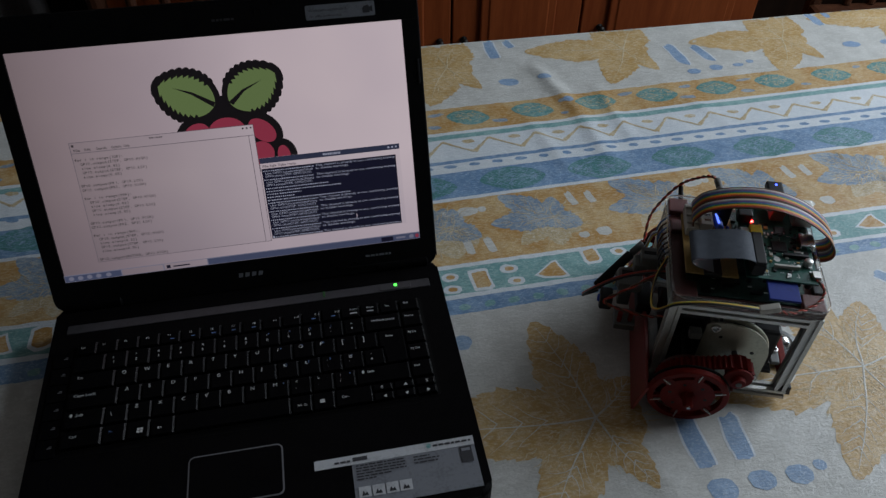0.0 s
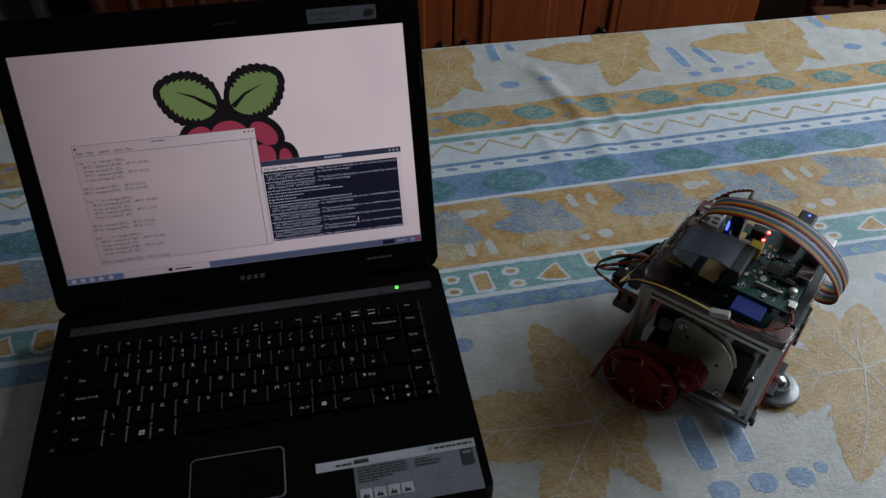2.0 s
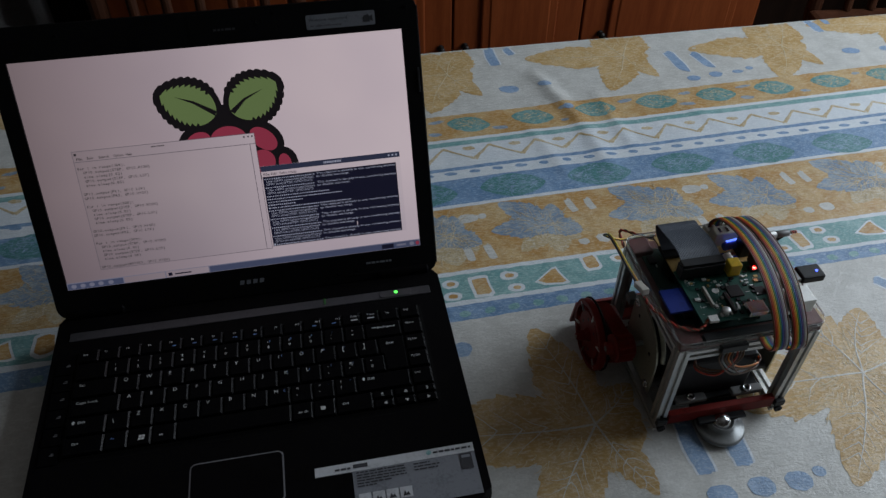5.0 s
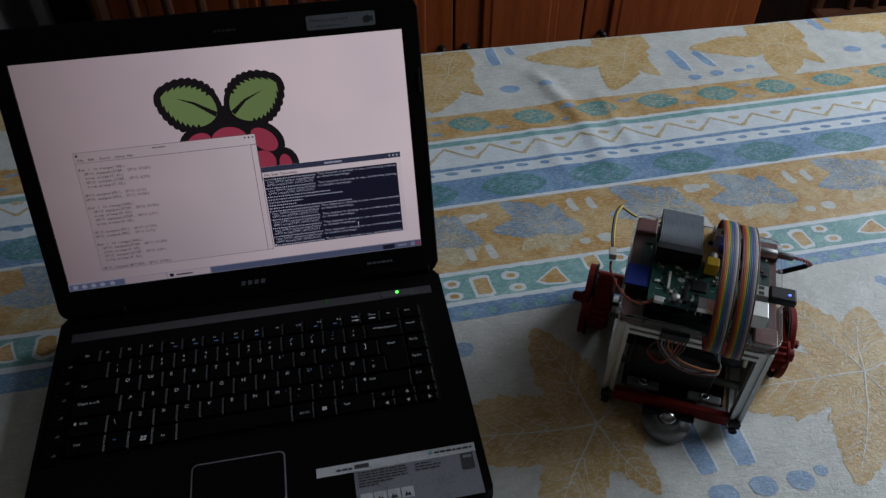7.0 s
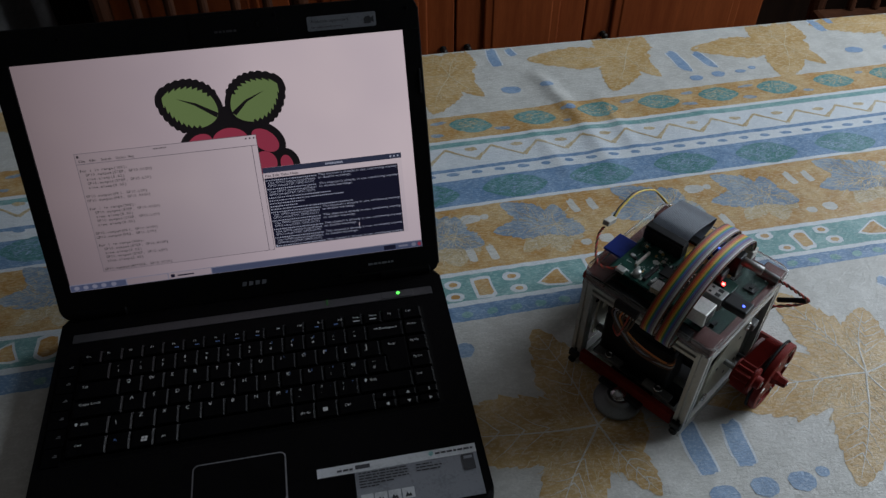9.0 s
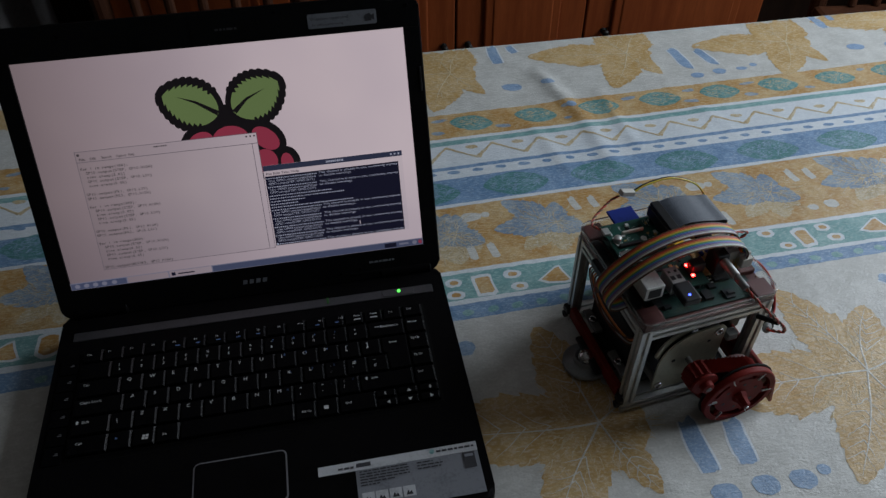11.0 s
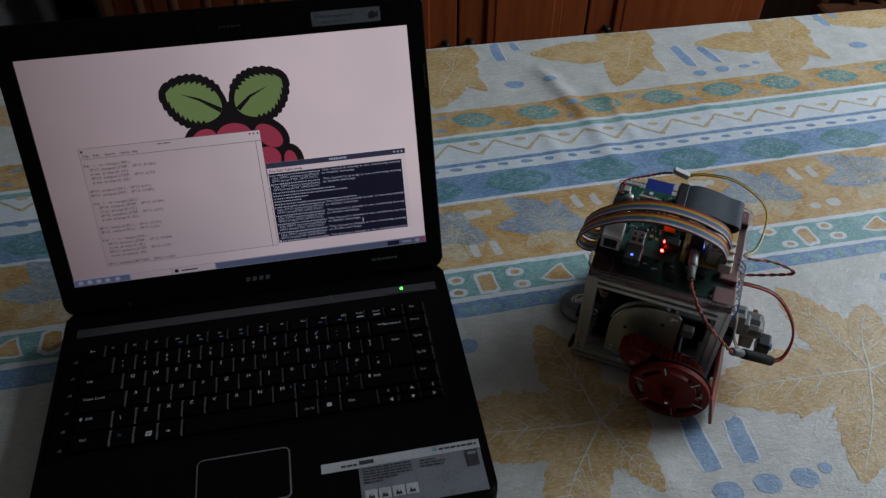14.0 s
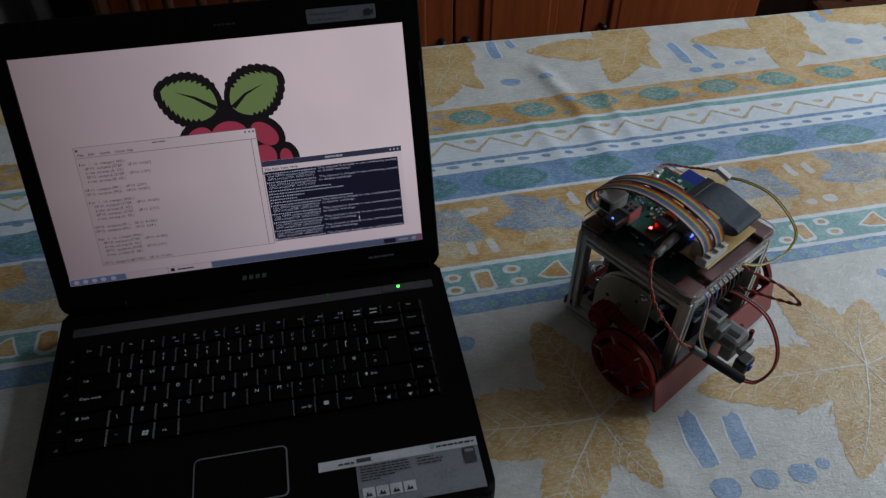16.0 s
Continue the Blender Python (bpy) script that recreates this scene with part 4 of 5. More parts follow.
    bars(bm, pose(0, 0, .0016), rnd, .2764, .3012, -.0122, .0021)
    part("model_writing", bm, M_STICKER, lid)
    part("lid_latch", bbox(.2560, .3080, -.0230, -.0205, .0012, .0020, .0003), M_GAP, lid)
    part("webcam_sticker", prism(bmesh.new(), rounded(.2487, .3086, .2128, .2250, .0015, 3), .0012, .0015), M_STICKER, lid, "grey webcam sticker")
    bm = bmesh.new()
    letters(bm, "Webcam optimized", pose(.2510, .2195, .0018), .0026, .0330)
    letters(bm, "for video conferencing", pose(.2520, .2150, .0018), .0018, .0270)
    poly(bm, pose(.2980, .2155, .0018), ((0, 0), (.0060, 0), (.0060, .0016), (.0085, .0004), (.0085, .0060), (.0060, .0046), (.0050, .0064), (.0012, .0056), (0, .0040)))
    part("sticker_writing", bm, M_INK, lid)

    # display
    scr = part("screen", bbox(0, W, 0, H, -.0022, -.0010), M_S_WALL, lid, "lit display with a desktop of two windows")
    I = Matrix.Identity(4)
    z = -.0008

    def layer(name, mat, fill, label=""):
        bm = bmesh.new()
        fill(bm)
        return part(name, bm, mat, lid, label)

    mm = lambda pts: [(x / 1000, y / 1000) for x, y in pts]

    def leaf_shape(base_pt, tip, wide_l, wide_r, saw, grow):
        a, b = Vector(base_pt), Vector(tip)
        d = (b - a).normalized()
        s = Vector((-d.y, d.x))
        length = (b - a).length
        out = []
        n = 88
        for side, w in ((1, wide_l), (-1, wide_r)):
            seq = [i / n for i in range(n + 1)]
            for t in (seq if side == 1 else seq[::-1][1:-1]):
                width = w * (math.sin(math.pi * t ** .88) ** .62)
                if grow > .002:
                    tooth = -.0015 * abs(math.sin(11 * math.pi * t)) if t > .2 else 0
                else:
                    tooth = ((t * 11) % 1.0) * saw if t > .22 else 0
                out.append(a + d * (t * length) + s * side * max(0, width - tooth))
        c = sum(out, Vector((0, 0))) / len(out)
        return [tuple(c + (p - c) * (1 + grow / max(.004, (p - c).length))) for p in out]

    def berry(cx, cy, rx, ry, turn=0):
        return [(cx + rx * math.cos(t) * math.cos(turn) - ry * math.sin(t) * math.sin(turn), cy + rx * math.cos(t) * math.sin(turn) + ry * math.sin(t) * math.cos(turn)) for t in [2 * math.pi * i / 28 for i in range(28)]]

    Lf = ((.1605, .1485), (.1145, .1690), .0185, .0190)
    Rf = ((.1735, .1480), (.2165, .1720), .0185, .0190)
    drupes = ((.1405, .1240, .0135, .0105, .5), (.1672, .1240, .0175, .0140, 0), (.1975, .1220, .0150, .0100, -.75), (.1940, .1010, .0125, .0125, .3), (.2135, .0975, .0070, .0105, .1), (.1700, .0960, .018, .015, 0))

    for f in (Lf, Rf):
        layer("wallpaper_outline", M_S_BLACK, lambda bm: poly(bm, I, leaf_shape(f[0], f[1], f[2], f[3], .0014, .0047), z), "black leaf outline on the wallpaper")
    layer("wallpaper_outline", M_S_BLACK, lambda bm: poly(bm, I, [(.1500, .1350), (.1850, .1350), (.1800, .1480), (.1700, .1560), (.1640, .1560), (.1560, .1480)], z + .00003))
    for k, d in enumerate(drupes):
        layer("wallpaper_outline", M_S_BLACK, lambda bm: poly(bm, I, berry(d[0], d[1], d[2] + .0050, d[3] + .0050, d[4]), z + .00005 * (k + 1)), "black fruit outline on the wallpaper")
    layer("wallpaper_leaf", M_S_GREEN, lambda bm: poly(bm, I, leaf_shape(*Lf, .0034, -.0004), z + .0006), "green leaf on the wallpaper")
    layer("wallpaper_leaf", M_S_GREEN, lambda bm: poly(bm, I, leaf_shape(*Rf, .0034, -.0004), z + .0006), "green leaf on the wallpaper")
    layer("leaf_midrib", M_S_BLACK, lambda bm: (poly(bm, I, mm(((159, 147), (161, 151), (143, 161.5), (127, 166.8), (142, 159.5))), z + .0007), poly(bm, I, mm(((172.5, 150), (176, 147), (187, 158), (204, 166.8), (186, 160))), z + .0007)))
    for d in drupes:
        layer("wallpaper_berry", M_S_RED, lambda bm: poly(bm, I, berry(d[0], d[1], d[2] - .0013, d[3] - .0013, d[4]), z + .0006), "crimson fruit segment")

    # text editor window
    layer("editor_window", M_S_LINE, lambda bm: flat(bm, I, .0327, .1900, .0163, .1284, .0003))
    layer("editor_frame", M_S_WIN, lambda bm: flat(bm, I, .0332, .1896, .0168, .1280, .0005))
    layer("editor_rule", M_S_LINE, lambda bm: (flat(bm, I, .0332, .1896, .1185, .1190, .0007), flat(bm, I, .1845, .1850, .0168, .1186, .0007)))
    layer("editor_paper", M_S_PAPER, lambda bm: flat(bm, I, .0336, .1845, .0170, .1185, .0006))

    def code(bm):
        for n, (x, w) in enumerate(zip((.0357, .0447, .0545, .0670, .0775), (.0052, .0052, .0085, .0085, .0050))):
            layer("menu_word", M_S_TEXT, lambda q: letters(q, ("File", "Edit", "Search", "Options", "Help")[n], pose(x, .1203, .0009), .0023, w, .012))
        layer("window_mark", M_S_TEXT, lambda q: flat(q, I, .0345, .0365, .1245, .1265, .0009))
        for x in (.1800, .1835, .1870):
            layer("window_button", M_S_TEXT, lambda q: flat(q, I, x, x + .0014, .1250, .1264, .0009))
        bars(bm, pose(0, 0, .0009), random.Random(2), .1000, .1120, .1252, .0011, .0005, .0014, .0006)
        lines = ("for i in range(100):", "    GPIO.output(STEP, GPIO.HIGH)", "    time.sleep(0.02)", "    GPIO.output(STEP, GPIO.LOW)", "    time.sleep(0.05)", "", "GPIO.output(FR1, GPIO.LOW)", "GPIO.output(FR2, GPIO.HIGH)", "",
                 "for i in range(300):", "    GPIO.output(STEP, GPIO.HIGH)", "    time.sleep(0.02)", "    GPIO.output(STEP, GPIO.LOW)", "    time.sleep(0.05)", "", "GPIO.output(FR1, GPIO.HIGH)", "GPIO.output(FR2, GPIO.LOW)", "",
                 "for i in range(300):", "    GPIO.output(STEP, GPIO.HIGH)", "    time.sleep(0.02)", "    GPIO.output(STEP, GPIO.LOW)", "    time.sleep(0.05)", "", "GPIO.output(MOTORS, GPIO.HIGH)")
        for i, t in enumerate(lines):
            body = t.strip()
            if body:
                ind = len(t) - len(body)
                layer("code_line", M_S_TEXT, lambda q: mono(q, body, .0344 + ind * .00100, .1116 - i * .003905, .0009, .0024, .00204))

    tagged(layer("editor_title", M_S_TEXT, code), kind="stuff")
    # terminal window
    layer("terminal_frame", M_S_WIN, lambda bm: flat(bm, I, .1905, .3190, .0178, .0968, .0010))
    layer("terminal_title", M_S_TITLE, lambda bm: flat(bm, I, .1905, .3190, .0918, .0968, .0012))
    layer("terminal_pane", M_S_NAVY, lambda bm: flat(bm, I, .1912, .3148, .0186, .0868, .0012), "dark terminal pane with pale text")

    def term(bm):
        letters(bm, "File Edit Tabs Help", pose(.1925, .0880, .0014), .0023, .0300, .012)
    layer("terminal_menu", M_S_TEXT, term)

    def term_text(bm):
        bars(bm, pose(0, 0, .0014), random.Random(3), .2480, .2640, .0934, .0018, .0007, .0015, .0005)
        for x in (.3080, .3115, .3150):
            flat(bm, I, x, x + .0016, .0935, .0950, .0014)
        r = random.Random(4)
        for i in range(24):
            y = .0840 - i * .00281
            block = i if i < 6 else (i - 11 if i >= 11 else -1)
            def line(q):
                if block >= 0 and block % 3 == 0:
                    bars(q, pose(0, 0, .0014), r, .1922, .2385, y, .0010, .0005, .0016, .0007)
                    letters(q, "This channel is already in use, continuing anyway", pose(.2400, y, .0014), .0021, .0740, .0)
                elif block >= 0 and block % 3 == 1:
                    letters(q, "Use GPIO.setwarnings(False)", pose(.1940, y, .0014), .0021, .0430, .0)
                    letters(q, "to disable warnings.", pose(.2395, y, .0014), .0021, .0310, .0)
                elif block >= 0:
                    letters(q, "GPIO.setup(STEP, GPIO.OUT)", pose(.1935, y, .0014), .0021, .0420, .0)
                else:
                    bars(q, pose(0, 0, .0014), r, .1925, (.2500, .2620, .2250, .2180, .2700)[i - 6], y, .0010, .0005, .0016, .0007)
            tagged(layer("terminal_line", M_S_TTEXT, line), kind="stuff")
        flat(bm, I, .1920, .1932, .0190, .0212, .0014)
    tagged(layer("terminal_title_mark", M_S_TTEXT, term_text), kind="stuff")
    # task bar
    layer("task_bar", M_S_BAR2, lambda bm: flat(bm, I, 0, W, .0002, .0070, .0003))
    layer("task_bar_dark", M_S_BAR, lambda bm: (flat(bm, I, .1290, W - .0005, .0006, .0062, .0005), flat(bm, I, .0005, .0500, .0006, .0062, .0005)))
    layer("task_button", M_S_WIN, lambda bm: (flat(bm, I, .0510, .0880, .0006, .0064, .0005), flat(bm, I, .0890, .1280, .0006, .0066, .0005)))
    for x in (.0060, .0140, .0220, .0300, .0390, .3230):
        layer("task_icon", M_S_BAR2, lambda bm: poly(bm, I, berry(x, .0034, .0024, .0020), .0008))
    layer("task_clock", M_S_BAR2, lambda bm: flat(bm, I, .3080, .3170, .0026, .0044, .0008))
    for x0, x1, y0, y1 in ((.2935, .3050, .0012, .0056), (.0910, .0945, .0020, .0052), (.0970, .1120, .0028, .0040)):
        layer("task_mark", M_S_NAVY, lambda bm: flat(bm, I, x0, x1, y0, y1, .0008))
    layer("task_icon_red", M_S_RED, lambda bm: poly(bm, I, berry(.3285, .0034, .0018, .0020), .0008))
    # mouse pointer bar
    layer("pointer", M_S_WALL, lambda bm: flat(bm, I, .2722, .2730, .0300, .0335, .0018))
    return tagged(lap, "open black laptop showing code and a terminal on its lit screen", "laptop")


laptop()


# ---- robot: its own space has the axle's middle as origin, x forward, z up from the table ----
M_ALU = plain("aluminium", (0.52, 0.52, 0.50), 0.42, 0.75, 0.08, 90, 0.00005)
M_ZINC = plain("zinc_plate", (0.44, 0.43, 0.34), 0.34, 0.55, 0.10, 50)
M_STEEL = plain("steel", (0.55, 0.55, 0.55), 0.24, 1.0, 0.05, 60)
M_REDPLA = plain("red_print", (0.140, 0.009, 0.006), 0.55, 0.0, 0.2, 90, 0.0002, 0.0, 0.15)
M_REDPLATE = plain("red_sheet", (0.230, 0.034, 0.030), 0.42, 0.0, 0.15, 90, 0.0001)
# faint white see-through tint that paints the highlight along the clear cover's edge
M_EDGE_SHINE = plain("edge_highlight", (0.72, 0.72, 0.70), 0.18, 0.0, 0.1, 60)
M_EDGE_SHINE.node_tree.nodes["Principled BSDF"].inputs["Alpha"].default_value = 0.09
M_DARKRED = plain("dark_red_print", (0.060, 0.010, 0.008), 0.50, 0.0, 0.2, 70, 0.0002)
M_BLACKP = plain("black_plastic", (0.008, 0.008, 0.009), 0.45, 0.0, 0.25, 120, spec=0.3)
M_RUBBER = plain("black_rubber", (0.007, 0.007, 0.007), 0.7, 0.0, 0.2, 120, spec=0.15)
M_GREYP = plain("grey_plastic", (0.115, 0.115, 0.110), 0.5, 0.0, 0.1, 90)
M_DISC = plain("grey_disc", (0.22, 0.23, 0.23), 0.35, 0.4, 0.08, 70)
M_PCB = plain("green_board", (0.010, 0.056, 0.043), 0.38, 0.0, 0.4, 240, spec=0.3)
M_PCB2 = plain("dark_green_board", (0.008, 0.026, 0.021), 0.45, 0.0, 0.4, 240, spec=0.25)
M_PERF = plain("tan_board", (0.46, 0.30, 0.10), 0.5, 0.0, 0.15, 120)
M_YELLOWP = plain("yellow_plastic", (0.75, 0.52, 0.03), 0.4)
M_WHITEP = plain("white_plastic", (0.50, 0.48, 0.43), 0.45, vary=.06)
M_SDBLUE = plain("card_blue", (0.009, 0.025, 0.19), 0.5, spec=0.2)
M_CAPBLUE = plain("cap_blue", (0.03, 0.08, 0.42), 0.25)
M_GREYRIB = plain("grey_ribbon", (0.085, 0.097, 0.118), 0.50, 0.0, 0.15, 200, spec=0.3)
M_SILK = plain("silk_white", (0.6, 0.62, 0.6), 0.6)
M_CLEAR = clear_mat("clear_acrylic", (0.93, 0.95, 0.95), 0.03, 1.28)
M_LEDRED = glow("red_led", (1.0, 0.012, 0.010), 70.0)
M_LEDBLUE = glow("blue_led", (0.06, 0.10, 1.0), 5.0)
M_BLUEBAR = glow("blue_light_bar", (0.12, 0.22, 1.0), 1.6)
M_TIN = plain("tinned_shell", (0.26, 0.26, 0.25), 0.45, 0.7, 0.10, 80)
M_GOLD = plain("pin_gold", (0.55, 0.42, 0.16), 0.3, 0.9)
WIRES = [plain("wire_" + n, c, 0.42, 0.0, 0.08, 80) for n, c in (
    ("brown", (.10, .045, .02)), ("red", (.42, .045, .025)), ("orange", (.60, .19, .035)), ("yellow", (.62, .46, .06)), ("green", (.08, .28, .10)),
    ("blue", (.06, .16, .42)), ("purple", (.16, .10, .26)), ("grey", (.30, .30, .32)), ("white", (.62, .62, .60)), ("black", (.015, .015, .016)))]
W_BROWN, W_RED, W_ORANGE, W_YELLOW, W_GREEN, W_BLUE, W_PURPLE, W_GREY, W_WHITE, W_BLACK = WIRES
for _m in WIRES[:9]:                # thin insulation lets a little light through
    _m.node_tree.nodes["Principled BSDF"].inputs["Subsurface Weight"].default_value = 0.5
    _m.node_tree.nodes["Principled BSDF"].inputs["Subsurface Scale"].default_value = 0.0016

BEAM = []
for _k in range(4):
    _c, _s = math.cos(_k * math.pi / 2), math.sin(_k * math.pi / 2)
    for _x, _y in ((.005, -.005), (.005, -.0016), (.0026, -.0016), (.0026, .0016), (.005, .0016)):
        BEAM.append((_x * _c - _y * _s, _x * _s + _y * _c))


def beam(name, a, b, parent):
    """A slotted aluminium bar, 10 mm square."""
    a, b = Vector(a), Vector(b)
    m = Matrix.Translation(a) @ (b - a).to_track_quat("Z", "Y").to_matrix().to_4x4()
    part(name, prism(bmesh.new(), BEAM, 0, (b - a).length, m), M_ALU, parent)


def cable(name, pts, r, mat, parent, n=8, label=""):
    return part(name, tube(bmesh.new(), spline(pts, 8), r, n), mat, parent, label, True)


def pair(name, pts, gap, turns, r, mats, parent):
    a, b = twisted(spline(pts, 14), gap, turns)
    part(name, tube(bmesh.new(), a, r, 6), mats[0], parent, "", True)
    part(name, tube(bmesh.new(), b, r, 6), mats[1], parent, "", True)


def screw(p, axis, r, parent):
    m = Matrix.Translation(p) @ Vector(axis).to_track_quat("Z", "Y").to_matrix().to_4x4()
    part("screw", lathe(bmesh.new(), [(r * .45, .0006), (r * .5, .0016), (r * .85, .002), (r, .0012), (r, 0), (0, 0)], 14, m), M_STEEL, parent, "", True)


def drive_wheel(bot, side):
    """Spoked red wheel with a thin black tyre; side is 1 on the robot's left, -1 on its right."""
    w = empty("wheel", pose(0, side * .090, .034), bot)
    tip = Matrix.Rotation(radians(-90 * side), 4, "X")       # z of the disc points outward
    bm = bmesh.new()
    lathe(bm, [(.0285, -.003), (.0285, .003), (.0330, .003), (.0338, .0022), (.0338, -.0022), (.0330, -.003)], 56, tip, closed=True)
    part("rim", bm, M_REDPLA, w, "red printed rim")
    part("disc", lathe(bmesh.new(), [(.004, -.002), (.004, .0016), (.0225, .0016), (.0225, -.002)], 48, tip, closed=True), M_REDPLA, w)
    for k in range(6):
        a = 60 * k + 20
        bm = bmesh.new()
        box(bm, .0220, .0290, -.0042, .0042, -.002, .0016, .0003, tip @ pose(0, 0, 0, 0, 0, a))
        part("spoke", bm, M_REDPLA, w)
        part("spoke_pin", box(bmesh.new(), .0225, .0315, -.0005, .0005, .0016, .0032, 0, tip @ pose(0, 0, 0, 0, 0, a)), M_ALU, w)
        part("hub_hole", lathe(bmesh.new(), [(0, .0017), (.0016, .0017), (.0016, .0019), (0, .0019)], 10, tip @ pose(0, 0, 0, 0, 0, a + 30) @ pose(.0155, 0, 0)), M_BLACKP, w)
    bm = bmesh.new()
    lathe(bm, [(0, .0135), (.0034, .0135), (.0042, .0125), (.0046, .0085), (.0050, .006), (.0062, .0045), (.0070, .0016)], 6, tip)
    part("hub", bm, M_REDPLA, w)
    part("axle_end", lathe(bmesh.new(), [(0, .0146), (.0015, .0144), (.0016, .0130)], 12, tip), M_STEEL, w)
    prof = [(.0338 + .0011 * math.cos(t), -.0042 + .0011 * math.sin(t)) for t in [2 * math.pi * i / 8 for i in range(8)]]
    part("tyre", lathe(bmesh.new(), prof, 56, tip, closed=True), M_RUBBER, w, "thin black rubber tyre", True)
    return w


def belt_drive(bot, side):
    """Toothed red belt from the small motor pulley to the wheel, behind the wheel."""
    y0, y1 = side * .070, side * .083
    if y0 > y1:
        y0, y1 = y1, y0
    (ax, az, ra), (bx, bz, rb) = (-.036, .058, .0105), (0.0, .034, .0240)
    d = math.hypot(bx - ax, bz - az)
    phi = math.atan2(bz - az, bx - ax)
    off = math.acos((ra - rb) / d)
    line = []
    for cx, cz, r, t0, t1 in ((ax, az, ra, phi + off, phi + 2 * math.pi - off), (bx, bz, rb, phi - off, phi + off)):
        n = max(6, int(abs(t1 - t0) * r / .0021))
        for i in range(n + 1):
            t = t0 + (t1 - t0) * i / n
            line.append((cx + r * math.cos(t), cz + r * math.sin(t), math.cos(t), math.sin(t)))
    path = []
    for p, q in zip(line, line[1:] + line[:1]):
        gap = math.hypot(q[0] - p[0], q[1] - p[1])
        n = max(1, int(gap / .0021))
        for i in range(n):
            t = i / n
            path.append(tuple(u + (w - u) * t for u, w in zip(p, q)))
    bm = bmesh.new()
    rings = []
    for i, (x, z, nx, nz) in enumerate(path):
        h = .0032 if i % 2 else .0006
        rings.append([bm.verts.new(v) for v in ((x, y0, z), (x, y1, z), (x + nx * h, y1, z + nz * h), (x + nx * h, y0, z + nz * h))])
    for a, b in zip(rings, rings[1:] + rings[:1]):
        for k in range(4):
            bm.faces.new((a[k], a[(k + 1) % 4], b[(k + 1) % 4], b[k]))
    bmesh.ops.recalc_face_normals(bm, faces=bm.faces[:])
    part("drive_belt", bm, M_REDPLA, bot, "ribbed red drive belt")
    m = Matrix.Rotation(radians(-90 * side), 4, "X")
    part("motor_pulley", lathe(bmesh.new(), [(.0015, .068), (.0108, .068), (.0108, .0695), (.0098, .0700), (.0098, .0835), (.0118, .0840), (.0118, .0860), (.0060, .0865), (.0055, .0910), (.0020, .0915), (0, .0905)], 28, pose(ax, 0, az) @ m), M_REDPLA, bot)
    part("motor_shaft", lathe(bmesh.new(), [(0, .050), (.0025, .050), (.0025, .092), (0, .092)], 14, pose(ax, 0, az) @ m), M_GREYP, bot)
    part("wheel_pulley", lathe(bmesh.new(), [(.003, .066), (.0245, .066), (.0245, .0690), (.0232, .0695), (.0232, .0835), (.0245, .0838), (.0245, .0855), (.003, .0855)], 40, pose(bx, 0, bz) @ m, closed=True), M_DARKRED, bot)
    part("axle", lathe(bmesh.new(), [(0, .028), (.002, .028), (.002, .0855), (0, .0855)], 14, pose(bx, 0, bz) @ m), M_BLACKP, bot)


def motor(bot, side):
    # flange plate with a round upper corner, upright in the frame's side
    out = [(-.064, .0225), (-.012, .0225), (-.006, .029), (-.006, .088), (-.010, .0925), (-.024, .0935)]
    out += [(-.026 + .038 * math.cos(t), .0545 + .038 * math.sin(t)) for t in [radians(a) for a in range(95, 178, 8)]]
    out += [(-.064, .050)]
    up = Matrix(((1, 0, 0, 0), (0, 0, -1, 0), (0, 1, 0, 0), (0, 0, 0, 1)))
    y = side * .0565
    part("motor_flange", prism(bmesh.new(), out, -.0008, .0008, pose(0, y, 0) @ up), M_ZINC, bot, "pale zinc motor flange")
    part("flange_rim", tube(bmesh.new(), spline([(-.026 + .037 * math.cos(t), y - side * .006, .0545 + .037 * math.sin(t)) for t in [radians(a) for a in range(80, 185, 15)]], 4), .0022, 8), M_ZINC, bot, "", True)
    m = Matrix.Rotation(radians(-90 * side), 4, "X")
    part("stepper_motor", lathe(bmesh.new(), [(0, .020), (.020, .020), (.0215, .022), (.0215, .049), (.020, .0505), (.009, .0505), (.009, .0530), (0, .0530)], 36, pose(-.036, 0, .058) @ m), M_BLACKP, bot, "black stepper motor", True)
    for x, z in ((-.0135, .0865), (-.0585, .0285)):
        screw((x, y + side * .001, z), (0, side, 0), .0042, bot)
        part("spacer", lathe(bmesh.new(), [(.002, .018), (.0036, .018), (.0036, .055), (.002, .055)], 14, pose(x, 0, z) @ m), M_GREYP, bot)
    for x, z, r in ((-.036 + .016, .058 + .018, .0016), (-.050, .060, .0018), (-.028, .036, .0016), (-.012, .040, .0018)):
        part("flange_hole", lathe(bmesh.new(), [(0, 0), (r, 0), (r, .0003), (0, .0003)], 12, pose(x, y + side * .0009, z) @ m), M_BLACKP, bot)
    part("motor_clip", bbox(-.004, .006, y - .004, y + .004, .072, .080, .001), M_GREYP, bot)


def ribbon_wires(bot, path, ys, mats, r, name):
    for y, m in zip(ys, mats):
        part(name, tube(bmesh.new(), [(x, y + k, z) for x, z, k in path], r, 6), m, bot, "", True)


def chips(bm, rnd, x0, x1, y0, y1, z, n, s0, s1, h):
    for _ in range(n):
        x, y, a, b = rnd.uniform(x0, x1), rnd.uniform(y0, y1), rnd.uniform(s0, s1), rnd.uniform(s0, s1)
        box(bm, x - a, x + a, y - b, y + b, z, z + h * rnd.uniform(.5, 1))


